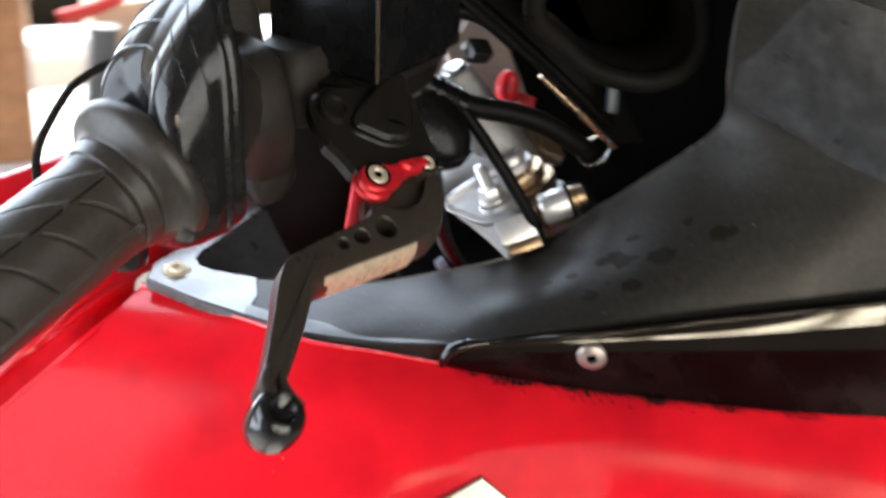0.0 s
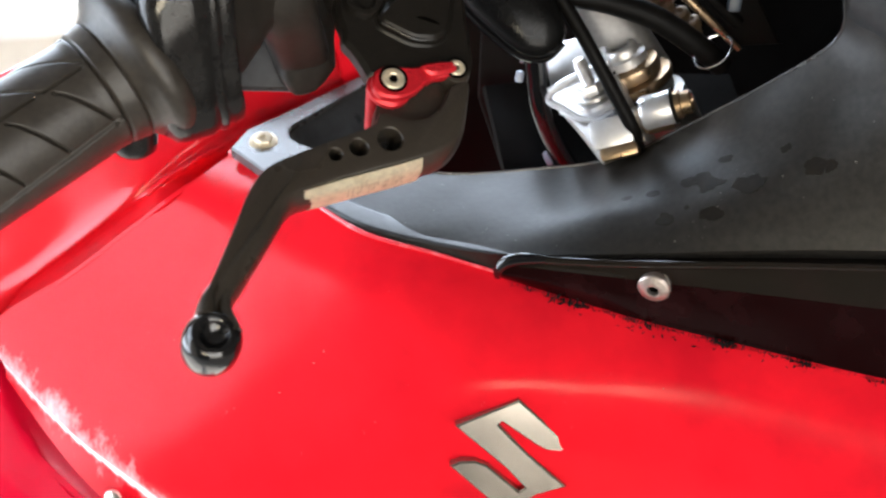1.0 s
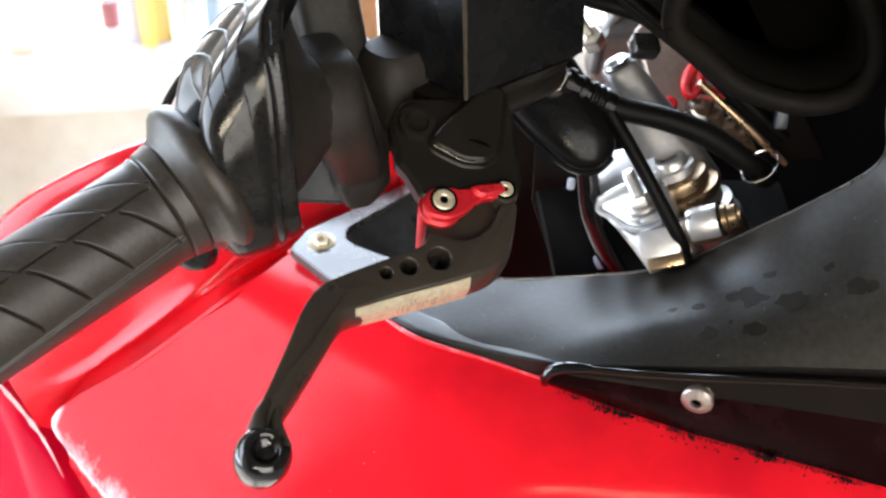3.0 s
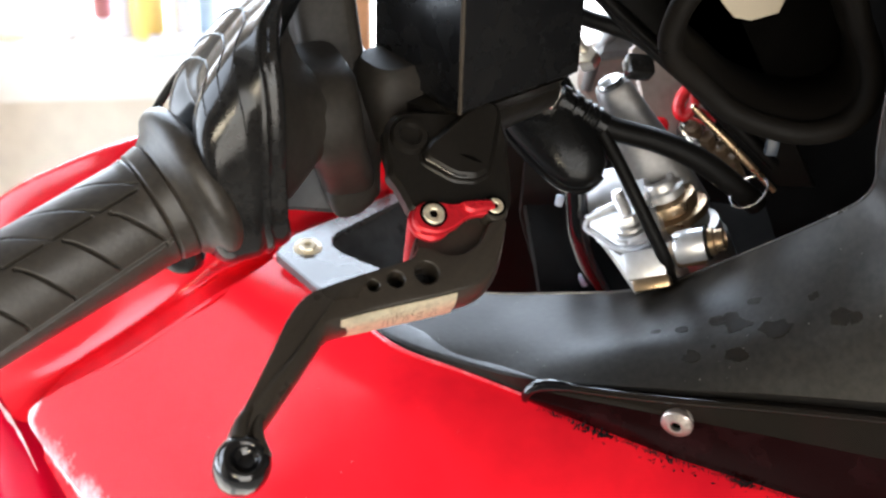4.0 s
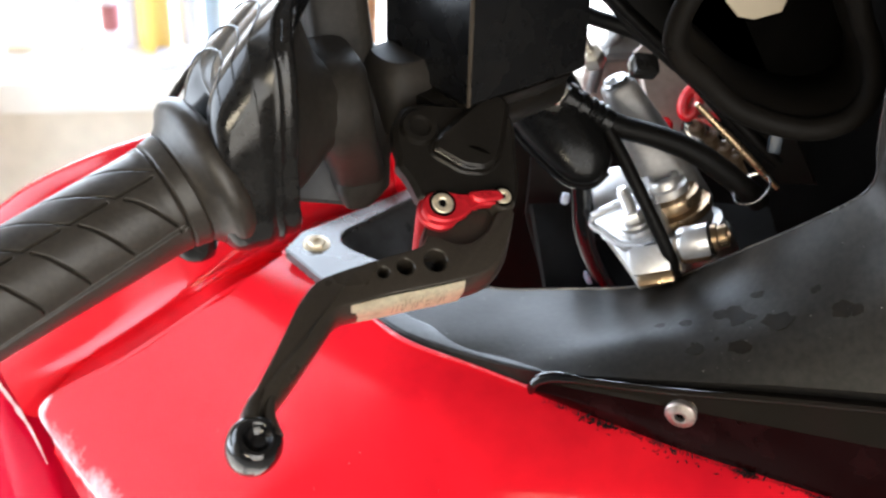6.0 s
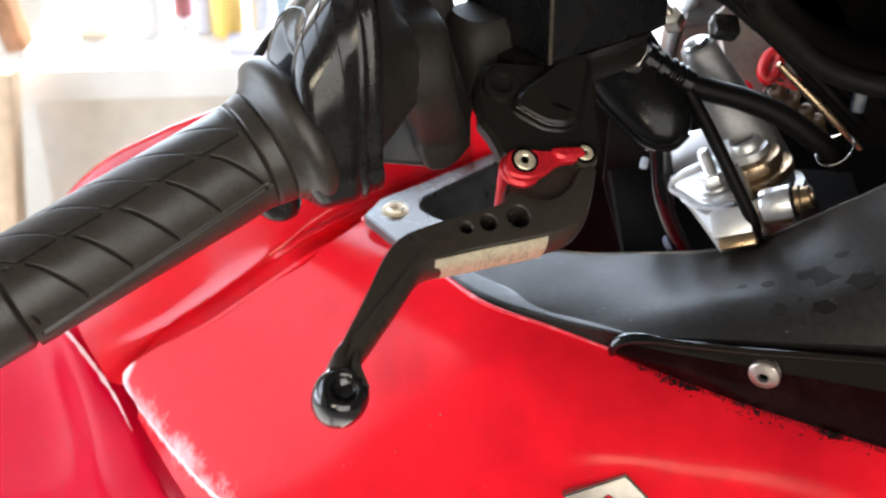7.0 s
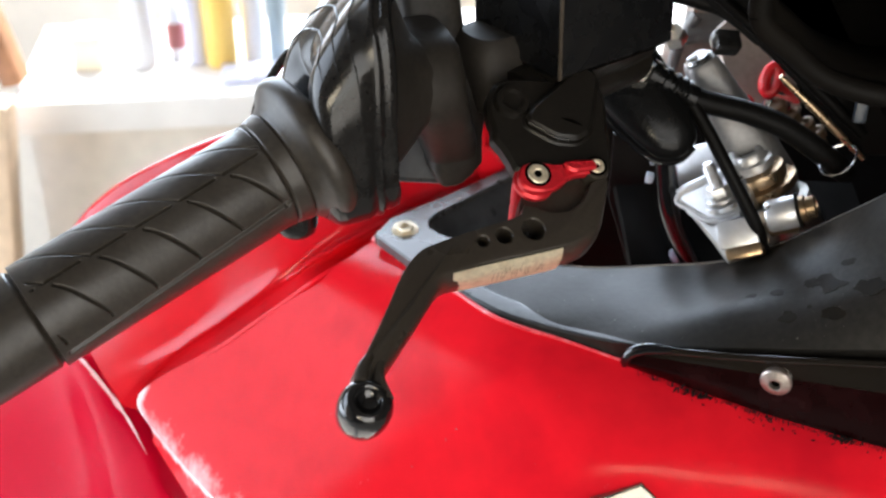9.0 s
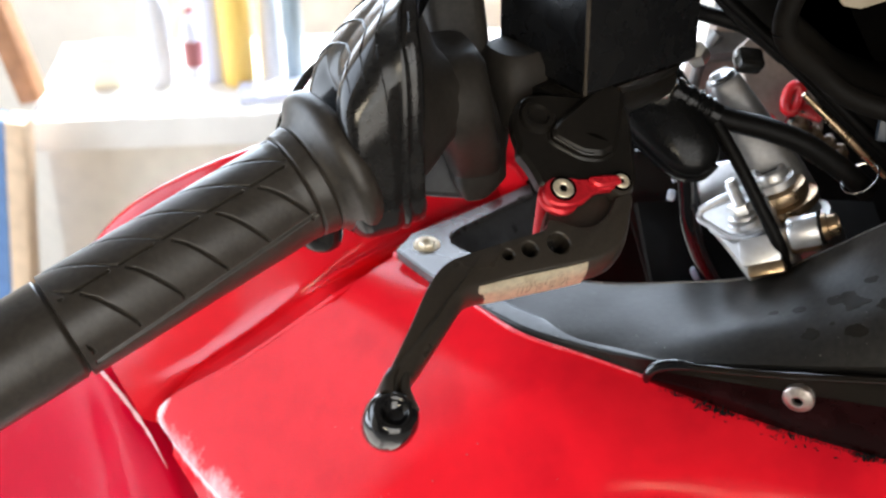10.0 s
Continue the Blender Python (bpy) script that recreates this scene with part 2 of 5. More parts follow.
DASH = mat("matt_black_dash", (0.0190, 0.0165, 0.0138), 0.5, spec=0.16, grain=0.2, grain_size=500, stain=0.4, stain_size=60, stain_colour=(0.027, 0.023, 0.019))
# pale pink for the glare painted along the lower fairing's crease
CREASE_GLARE = mat("crease_glare_pink", (0.92, 0.62, 0.64), 0.5, grain=0.1, grain_size=900, stain=0.5, stain_size=300, stain_colour=(0.80, 0.25, 0.28))
RIM = mat("highlight_paint_edge", (0.66, 0.05, 0.07), 0.22, grain=0.15, grain_size=500, stain=0.8, stain_size=120, stain_colour=(0.76, 0.32, 0.35), spec=0.5)
STAIN = mat("dried_water_stain", (0.0085, 0.0062, 0.0037), 0.46, grain=0.35, grain_size=320, spec=0.18, stain=0.6, stain_size=260, stain_colour=(0.013, 0.0098, 0.006))
SEALANT = mat("black_sealant", (0.003, 0.003, 0.003), 0.6, spec=0.12)
DUST = mat("pale_dust", (0.15, 0.14, 0.125), 0.8, grain=0.2)
ALU = mat("cast_aluminium", (0.50, 0.49, 0.475), 0.40, metal=0.85, grain=0.06, grain_size=300, stain=0.35, stain_size=60, stain_colour=(0.50, 0.46, 0.41), bump=0.08)
ALU_BRIGHT = mat("bright_cast_aluminium", (0.66, 0.66, 0.67), 0.36, metal=0.80, grain=0.06, grain_size=300, stain=0.6, stain_size=130, stain_colour=(0.50, 0.48, 0.45), bump=0.14, bump_size=500)
STEEL = mat("zinc_steel", (0.74, 0.70, 0.62), 0.28, metal=1.0, grain=0.1, grain_size=900)
CREAM_STEEL = mat("cream_zinc_steel", (0.66, 0.58, 0.44), 0.42, metal=0.55, grain=0.15, grain_size=900, stain=0.5, stain_size=250, stain_colour=(0.42, 0.34, 0.24))
DULL_STEEL = mat("dirty_steel", (0.50, 0.44, 0.40), 0.38, metal=0.9, grain=0.15, grain_size=900, stain=0.5, stain_size=250, stain_colour=(0.3, 0.25, 0.19))
CHROME = mat("polished_metal", (0.36, 0.355, 0.35), 0.18, metal=1.0, grain=0.05)
EMBLEM = mat("emblem_metal", (0.32, 0.29, 0.25), 0.22, metal=0.9, grain=0.06, grain_size=300)
YOKE_BROWN = mat("tarnished_metal", (0.14, 0.095, 0.058), 0.45, metal=0.6, grain=0.15, grain_size=600, stain=0.5, stain_size=150, stain_colour=(0.06, 0.04, 0.025))
CREAM_FACE = mat("cream_reflection_metal", (0.64, 0.59, 0.43), 0.42, metal=0.55, grain=0.12, grain_size=700, stain=0.6, stain_size=220, stain_colour=(0.44, 0.37, 0.25), bump=0.1, bump_size=1200)
# near black that holds the shade of dash and socket; also for small marks
DARK = mat("shade_and_mark_black", (0.0020, 0.0018, 0.0016), 0.9, grain=0.3, grain_size=120, spec=0.01)
# instrument black, darkened for the shade under the windscreen
GAUGE = mat("shaded_gauge_black", (0.0056, 0.0048, 0.0040), 0.62, grain=0.25, grain_size=500, stain=0.5, stain_size=60, stain_colour=(0.010, 0.0082, 0.0065), spec=0.07, bump=0.1, bump_size=600)
ALU_DULL = mat("dull_metal", (0.33, 0.265, 0.225), 0.5, metal=0.5, grain=0.1, stain=0.4, stain_size=60, stain_colour=(0.22, 0.17, 0.14))
POST_METAL = mat("greyed_metal", (0.19, 0.185, 0.18), 0.48, metal=0.55, grain=0.12, stain=0.5, stain_size=90, stain_colour=(0.13, 0.11, 0.095), bump=0.08)
RED_GLOSS = mat("red_plastic", (0.60, 0.01, 0.015), 0.3, grain=0.05)
DARKRED_BRIGHT = mat("red_card", (0.50, 0.03, 0.02), 0.5, grain=0.05)
CLIP_GREY = mat("grey_blue_clip", (0.03, 0.04, 0.055), 0.35, grain=0.05)
TAN_MARK = mat("worn_engraving", (0.40, 0.34, 0.25), 0.6)
SCRATCH = mat("dark_engraving", (0.30, 0.25, 0.17), 0.6)
CORNER_HIGHLIGHT = mat("brown_edge_highlight", (0.045, 0.036, 0.027), 0.5, grain=0.3, grain_size=300, spec=0.2)
PALE_PLASTIC = mat("pale_plastic", (0.40, 0.44, 0.52), 0.35, grain=0.05)
PALE = mat("pale_painted_board", (0.80, 0.78, 0.74), 0.55, grain=0.05, grain_size=20, stain=0.25, stain_size=6, stain_colour=(0.66, 0.62, 0.56))
PLASTER = mat("cream_plaster", (0.72, 0.66, 0.57), 0.85, grain=0.06, grain_size=40, stain=0.4, stain_size=5, stain_colour=(0.52, 0.46, 0.38), bump=0.3, bump_size=120)
WOOD = mat("pine_board", (0.50, 0.30, 0.16), 0.6, grain=0.2, grain_size=60, stain=0.3, stain_size=12, stain_colour=(0.30, 0.15, 0.07))
POST_WOOD = mat("orange_timber", (0.36, 0.17, 0.075), 0.7, grain=0.2, grain_size=60, stain=0.4, stain_size=14, stain_colour=(0.22, 0.09, 0.035))
TAN = mat("raw_timber", (0.62, 0.46, 0.31), 0.65, grain=0.15, grain_size=50, stain=0.4, stain_size=9, stain_colour=(0.36, 0.24, 0.15))
BLUE = mat("blue_paint", (0.10, 0.20, 0.42), 0.5, grain=0.1, grain_size=50, stain=0.3, stain_size=14, stain_colour=(0.2, 0.28, 0.42))
GLOOM = mat("dark_stained_timber", (0.075, 0.062, 0.050), 0.75, grain=0.2, grain_size=40, stain=0.4, stain_size=6, stain_colour=(0.045, 0.036, 0.03))
CONCRETE = mat("concrete_floor", (0.34, 0.32, 0.29), 0.8, grain=0.15, grain_size=60, stain=0.5, stain_size=4, stain_colour=(0.22, 0.20, 0.18), bump=0.3, bump_size=150)

def scuff_glare_red():
    """The red paint, pale where the mesh carries scuffs and the ridge's painted highlight."""
    m = RED.copy()
    m.name = "red_paint_scuff_glare"
    nt = m.node_tree
    n, link = nt.nodes, nt.links.new
    b = n["Principled BSDF"]
    wear_glare = n.new("ShaderNodeAttribute")
    wear_glare.attribute_name = "wear_glare"
    co = n.new("ShaderNodeTexCoord").outputs["Object"]
    stretch = n.new("ShaderNodeMapping")
    stretch.inputs["Scale"].default_value = (1.0, 1.0, 0.45)
    stretch.inputs["Rotation"].default_value = (0.2, -0.5, 0.6)
    link(co, stretch.inputs["Vector"])
    total = wear_glare.outputs["Fac"]
    for size, much in ((130, 1.1), (700, 0.5)):
        t = n.new("ShaderNodeTexNoise")
        t.inputs["Scale"].default_value, t.inputs["Detail"].default_value = size, 5
        link(stretch.outputs["Vector"], t.inputs["Vector"])
        k = n.new("ShaderNodeMath")
        k.operation = "MULTIPLY_ADD"
        k.inputs[1].default_value = much
        link(t.outputs["Fac"], k.inputs[0])
        link(total, k.inputs[2])
        total = k.outputs[0]
    r = n.new("ShaderNodeMapRange")
    r.inputs["From Min"].default_value, r.inputs["From Max"].default_value = 1.06, 1.85
    link(total, r.inputs["Value"])
    mix = n.new("ShaderNodeMix")
    mix.data_type = "RGBA"
    link(b.inputs["Base Color"].links[0].from_socket, mix.inputs["A"])
    mix.inputs["B"].default_value = (0.88, 0.66, 0.68, 1)
    link(r.outputs["Result"], mix.inputs["Factor"])
    link(mix.outputs["Result"], b.inputs["Base Color"])
    return m


SCUFF_GLARE_RED = scuff_glare_red()

# ---- the garage ----
def board(name, x0, x1, y0, y1, z0, z1, material, parent=None, label="", edge=0.0):
    return part(name, box(Matrix.Translation(((x0 + x1) / 2, (y0 + y1) / 2, (z0 + z1) / 2)), x1 - x0, y1 - y0, z1 - z0, edge), material, parent, label, 30)


def structure(ob, label, category):
    return tagged(ob, label, category, kind="structure")


XL, XR, YF, YB, TOP = -1.6, 1.8, -2.0, 1.35, 2.45
structure(board("floor", XL - 0.2, XR, YF - 0.2, YB + 0.2, -0.1, 0.0, CONCRETE), "grey stained concrete garage floor", "floor")
structure(board("ceiling", XL - 0.2, XR, YF - 0.2, YB + 0.2, TOP, TOP + 0.1, GLOOM), "dark timber garage ceiling", "ceiling")


def pierced(name, along, near, far, lo, hi, z0, z1, label, material=None):
    """A wall from near to far along x or y, 0.12 thick beyond 'at', with one opening lo..hi, z0..z1."""
    axis, at, thick = along
    bm = bmesh.new()
    for a, c, d, e in ((near, lo, 0, TOP), (hi, far, 0, TOP), (lo, hi, 0, z0), (lo, hi, z1, TOP)):
        if c - a > 0.001 and e - d > 0.001:
            mid, size = ((a + c) / 2, at + thick / 2), (c - a, abs(thick))
            x, y = mid if axis == "x" else mid[::-1]
            sx, sy = size if axis == "x" else size[::-1]
            box(Matrix.Translation((x, y, (d + e) / 2)), sx, sy, e - d, bm=bm)
    return structure(part(name, bm, material or PLASTER), label, "wall")


# unseen west wall; its door opening is added to let side fill in
pierced("wall_west", ("y", XL, -0.12), YF, YB, -0.60, 0.80, 0.0, 2.1, "cream plastered wall with an added opening for side fill")
pierced("wall_north", ("x", YB, 0.12), XL - 0.12, XR + 0.12, -1.1, 0.6, 0.575, 2.1, "cream plastered wall with a bright window")
pierced("wall_south", ("x", YF, -0.12), 0.0, XR + 0.12, 0.05, 1.55, 0.25, 2.28, "dark timber front wall with a glazed door", GLOOM)
pierced("wall_south_west", ("x", YF, -0.12), XL - 0.12, -0.001, -0.60, -0.06, 1.22, 1.52, "dark timber front wall with a window", GLOOM)
structure(board("wall_east", XR, XR + 0.12, YF, YB, 0, TOP, GLOOM), "dark timber garage side wall", "wall")
bars = board("window_bars", 0.78, 0.82, YF - 0.03, YF + 0.01, 0.25, 2.28, WOOD)
structure(bars, "dark glazing bars of the front door", "window")
for x in (0.30, 0.54, 1.06, 1.30):
    board("bar", x - 0.02, x + 0.02, YF - 0.03, YF + 0.01, 0.25, 2.28, WOOD, bars)
for z in (0.9, 1.55, 2.0):
    for x0, x1 in ((0.05, 0.278), (0.322, 0.518), (0.562, 0.778), (0.822, 1.038), (1.082, 1.278), (1.322, 1.55)):
        board("bar", x0, x1, YF - 0.028, YF + 0.008, z - 0.015, z + 0.015, WOOD, bars)

sash = board("window_2", -0.60, -0.06, YF - 0.03, YF + 0.01, 1.325, 1.345, WOOD)
structure(sash, "timber bars of the front window", "window")
for x, w in ((-0.47, 0.012), (-0.33, 0.020), (-0.20, 0.012)):
    for z0, z1 in ((1.22, 1.323), (1.347, 1.52)):
        board("bar", x - w, x + w, YF - 0.028, YF + 0.008, z0, z1, WOOD, sash)

# window frame behind the bench
wf = board("window_1", -1.1, 0.6, YB - 0.01, YB + 0.05, 0.575, 0.598, PALE)
structure(wf, "pale window frame with timber uprights", "window")
for x, w in ((-1.07, 0.06), (-0.165, 0.055), (0.57, 0.06)):
    board("upright", x - w / 2, x + w / 2, YB - 0.01, YB + 0.05, 0.600, 2.1, WOOD, wf)

# ---- the motorcycle ----
bike = thing("motorcycle", (0.15, 0.25, 0.0), "red sports motorcycle with worn black panels and short lever", "motorcycle")

# right side of the upper cowl
TOP_EDGE = [(-0.066, 0.109, 0.912), (-0.045, 0.083, 0.915), (-0.029, 0.064, 0.917), (-0.012, 0.047, 0.917), (0.012, 0.039, 0.914), (0.033, 0.032, 0.911), (0.083, 0.013, 0.908), (0.130, -0.003, 0.908), (0.185, -0.028, 0.910)]
COWL_ROWS = [TOP_EDGE,
             [(-0.0835, 0.0915, 0.906), (-0.055, 0.060, 0.905), (-0.030, 0.040, 0.906), (0.000, 0.020, 0.904), (0.035, 0.004, 0.897), (0.085, -0.004, 0.895), (0.130, -0.018, 0.896), (0.185, -0.042, 0.897)],
             [(-0.1253, 0.0860, 0.876), (-0.085, 0.050, 0.872), (-0.040, 0.018, 0.872), (0.000, 0.000, 0.874), (0.040, -0.0072, 0.872), (0.085, -0.0125, 0.873), (0.130, -0.028, 0.876), (0.185, -0.052, 0.880)],
             [(-0.164, 0.084, 0.849), (-0.120, 0.040, 0.836), (-0.070, 0.009, 0.836), (0.000, -0.008, 0.842), (0.045, -0.0105, 0.845), (0.085, -0.016, 0.848), (0.130, -0.034, 0.852), (0.185, -0.060, 0.860)],
             [(-0.158, 0.075, 0.836), (-0.113, 0.035, 0.824), (-0.065, 0.004, 0.812), (0.000, -0.014, 0.800), (0.050, -0.018, 0.795), (0.100, -0.024, 0.795), (0.140, -0.036, 0.800), (0.190, -0.062, 0.810)]]
COWL_ROWS.append([(x - 0.001 - 0.012 * w, y + 0.0012, z - 0.006 - 0.010 * w) for x, y, z in COWL_ROWS[-1] for w in [min((x + 0.160) / 0.07, 1.0)]])
cowl = part("upper_cowl", loft(COWL_ROWS, 200, 150, 0.003), SCUFF_GLARE_RED, bike, "glossy red painted fairing panel with edge paled by scuffs and painted glare")
SCUFF_GLARE_LINE = catmull([(-0.163, 0.085, 0.850), (-0.166, 0.082, 0.842), (-0.160, 0.074, 0.837), (-0.145, 0.059, 0.831), (-0.124, 0.043, 0.826), (-0.100, 0.026, 0.821), (-0.065, 0.004, 0.812)], 60)
# broad scuffs, and a narrow core that paints the ridge's highlight into the colour
wear_glare = cowl.data.attributes.new("wear_glare", "FLOAT", "POINT")
for k, v in enumerate(cowl.data.vertices):
    d, i = min(((v.co - p).length, i) for i, p in enumerate(SCUFF_GLARE_LINE))
    reach = (0.006 + 0.014 * min(i / 14, 1)) * (1 - 0.6 * max(0, i - 35) / 25)
    fade = 1.0 if i < 40 else 1 - 0.03 * (i - 40)
    wear_glare.data[k].value = (max(0.0, 1 - d / reach) * 0.88 + 1.0 * math.exp(-(d / 0.0020) ** 2)) * fade * (1.0 if v.co.z > SCUFF_GLARE_LINE[i].z - 0.0012 else 0.3)

# side fairing behind the groove
STEP = [(-0.067, 0.126, 0.906), (-0.089, 0.111, 0.902), (-0.106, 0.108, 0.89), (-0.131, 0.105, 0.871), (-0.153, 0.103, 0.855), (-0.166, 0.101, 0.844)]
EDGE = [(-0.064, 0.110, 0.911), (-0.0835, 0.0923, 0.907), (-0.1003, 0.0890, 0.895), (-0.1253, 0.0860, 0.876), (-0.1480, 0.0848, 0.860), (-0.163, 0.085, 0.849)]
part("cowl_step", loft([EDGE, [(x - 0.0010, y + 0.0030, z - 0.008) for x, y, z in EDGE], [(x - 0.002, y + 0.009, z - 0.015) for x, y, z in EDGE], [(x - 0.001, y - 0.0015, z - 0.004) for x, y, z in STEP], STEP], 40, 20, 0.002), RED, bike)
SIDE_ROWS = [[(-0.006, 0.217, 0.943), (-0.048, 0.186, 0.948), (-0.123, 0.165, 0.936), (-0.172, 0.162, 0.915), (-0.199, 0.161, 0.896), (-0.218, 0.160, 0.874)],
             [(-0.010, 0.205, 0.945), (-0.052, 0.172, 0.950), (-0.124, 0.152, 0.937), (-0.171, 0.150, 0.916), (-0.198, 0.150, 0.897), (-0.217, 0.150, 0.876)],
             [(-0.012, 0.185, 0.924), (-0.058, 0.152, 0.927), (-0.112, 0.134, 0.916), (-0.150, 0.130, 0.893), (-0.178, 0.127, 0.873), (-0.208, 0.130, 0.858)],
             [(-0.020, 0.168, 0.912), (-0.069, 0.131, 0.912), (-0.098, 0.115, 0.902), (-0.137, 0.111, 0.874), (-0.160, 0.108, 0.858), (-0.192, 0.110, 0.844)],
             STEP[:5] + [(-0.179, 0.097, 0.833)],
             [(x - 0.002, y + 0.006, z - 0.02) for x, y, z in STEP[:5]] + [(-0.172, 0.090, 0.815)]]
part("side_fairing", loft(SIDE_ROWS, 44, 40, -0.003), RED_SIDE, bike, "glossy red painted side fairing")
CREASE = [(-0.300, 0.210, 0.800), (-0.243, 0.160, 0.840), (-0.203, 0.116, 0.846), (-0.177, 0.094, 0.832), (-0.159, 0.071, 0.824), (-0.141, 0.052, 0.809), (-0.106, 0.020, 0.794), (-0.075, 0.006, 0.782)]
LOW_ROWS = [[(x + 0.004, y + 0.020, z - 0.003) for x, y, z in CREASE], [(x, y + 0.002, z) for x, y, z in CREASE],
            [(-0.320, 0.165, 0.770), (-0.258, 0.135, 0.785), (-0.208, 0.108, 0.800), (-0.176, 0.074, 0.812), (-0.140, 0.046, 0.805), (-0.092, 0.010, 0.795), (-0.060, 0.002, 0.785)],
            [(-0.315, 0.140, 0.735), (-0.255, 0.115, 0.745), (-0.210, 0.090, 0.755), (-0.176, 0.060, 0.765), (-0.140, 0.035, 0.765), (-0.090, 0.004, 0.765), (-0.060, 0.000, 0.760)],
            [(-0.300, 0.100, 0.660), (-0.250, 0.085, 0.660), (-0.210, 0.070, 0.660), (-0.170, 0.045, 0.660), (-0.130, 0.020, 0.660), (-0.080, 0.000, 0.660), (-0.060, 0.000, 0.660)]]
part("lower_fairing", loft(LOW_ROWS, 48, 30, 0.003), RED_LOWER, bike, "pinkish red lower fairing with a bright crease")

# black inner panel: a shelf behind the cowl's upper edge that rises beside the screen
PANEL_ROWS = [[(-0.032, 0.0672, 0.9184), (-0.012, 0.049, 0.9185), (0.012, 0.041, 0.9165), (0.036, 0.031, 0.9195), (0.080, 0.018, 0.9290), (0.119, 0.008, 0.937), (0.180, -0.012, 0.950)],
              [(-0.026, 0.0810, 0.9186), (-0.004, 0.066, 0.9188), (0.020, 0.058, 0.9195), (0.050, 0.048, 0.9250), (0.092, 0.036, 0.9400), (0.128, 0.024, 0.962), (0.165, 0.012, 0.990), (0.192, 0.003, 1.030)],
              [(-0.024, 0.0950, 0.9184), (0.0136, 0.0840, 0.9180), (0.045, 0.083, 0.9200), (0.075, 0.080, 0.9260), (0.100, 0.0675, 0.948), (0.1286, 0.0473, 0.981), (0.1365, 0.0410, 0.995), (0.1345, 0.039, 1.010), (0.1330, 0.036, 1.035), (0.135, 0.032, 1.070)]]
PLATE = [(-0.0645, 0.1020), (-0.0600, 0.1150), (-0.0409, 0.1335), (-0.0140, 0.1630), (-0.0120, 0.1540), (-0.0290, 0.1340), (-0.0420, 0.1185), (-0.0437, 0.1145), (-0.0430, 0.1090), (-0.0390, 0.1045), (-0.0310, 0.0995), (-0.0230, 0.0950), (-0.0245, 0.0810), (-0.0312, 0.0665), (-0.0470, 0.0815)]
part("panel_tip", slab(Matrix(), PLATE, 0.9190, 0.9140, 0.0007), PANEL_TIP, bike, "flat black plate with a recess", 30)
part("panel_skirt", loft([PANEL_ROWS[0], [(x + 0.0005, y + 0.002, z - 0.012) for x, y, z in PANEL_ROWS[0]]], 90, 4, 0.0), PANEL, bike)
LIP = PANEL_ROWS[0][:4]
LIP_WIDTH = (0.85, 1.05, 1.0, 0.30)
LIP_SHAPE = ((0.0, -0.0002), (0.0005, 0.0006), (0.0030, 0.0008), (0.0062, 0.0008), (0.0088, 0.0006), (0.0098, 0.0001))
part("panel_lip", loft([[(x + 0.3 * d * w, y + d * w, z + h * w) for (x, y, z), w in zip(LIP, LIP_WIDTH)] for d, h in LIP_SHAPE], 80, 24, 0.0), PANEL_LIP, bike, "smooth rounded lip of the black panel")
part("panel_edge", tube(catmull(PANEL_ROWS[2], 60), 0.0005, 60, 8), PANEL_TIP, bike)
# the rolled edge's pink highlight is put into the rim's colour
part("cowl_rim", tube([(x, y + 0.0004, z + 0.0003) for x, y, z in TOP_EDGE[:6]], lambda w: 0.0012 - 0.0006 * w, 60, 10), RIM, bike, "rolled paint edge with its pink highlight painted in")
part("inner_panel", loft(PANEL_ROWS, 90, 30, -0.003), PANEL, bike, "matt black inner panel with dried water stains")

# tinted screen, its lower rim laid over the cowl
SCREEN_ROWS = [[(0.036, 0.0285, 0.9205), (0.060, 0.020, 0.9245), (0.083, 0.013, 0.9285), (0.119, 0.003, 0.935), (0.185, -0.020, 0.949)],
               [(0.034, 0.0277, 0.9180), (0.060, 0.0187, 0.9205), (0.083, 0.0110, 0.9225), (0.119, -0.0008, 0.9255), (0.188, -0.0266, 0.933)],
               [(0.033, 0.0295, 0.9115), (0.060, 0.0185, 0.9090), (0.083, 0.0095, 0.9070), (0.119, -0.003, 0.905), (0.188, -0.033, 0.905)]]
part("screen_border", loft([SCREEN_ROWS[1], [(x - 0.0004, y - 0.0012, z * 0.5 + w * 0.5) for (x, y, z), (u, v, w) in zip(SCREEN_ROWS[1], SCREEN_ROWS[2])], SCREEN_ROWS[2]], 60, 10, 0.002), BORDER, bike, "dark red painted border of the screen")
part("screen_fold", loft([[(x + 0.001, y + 0.012, z - 0.003) for x, y, z in SCREEN_ROWS[0]], SCREEN_ROWS[0]], 60, 4, 0.0), SCREEN, bike)
SCREEN_BOW = [((x + u) / 2, (y + v) / 2 - 0.00030, (z + w) / 2 + 0.00035) for (x, y, z), (u, v, w) in zip(SCREEN_ROWS[0], SCREEN_ROWS[1])]
part("windscreen", loft([SCREEN_ROWS[0], SCREEN_BOW, SCREEN_ROWS[1]], 60, 16, 0.002), SCREEN, bike, "glossy dark tinted windscreen rim")

part("screen_bead", tube([(x, y - 0.0004, z) for x, y, z in SCREEN_ROWS[0]], lambda w: 0.0014 - 0.0004 * w, 60, 10), SCREEN, bike)
part("screen_tip", tube([(0.0480, 0.0238, 0.9228), (0.0400, 0.0262, 0.9213), (0.0352, 0.0270, 0.9192), (0.0330, 0.0276, 0.9160), (0.0328, 0.0290, 0.9125)], lambda w: 0.0014 + 0.0008 * math.sin(math.pi * w), 30, 14), GLOSS, bike, "rounded glossy nose of the screen rim")

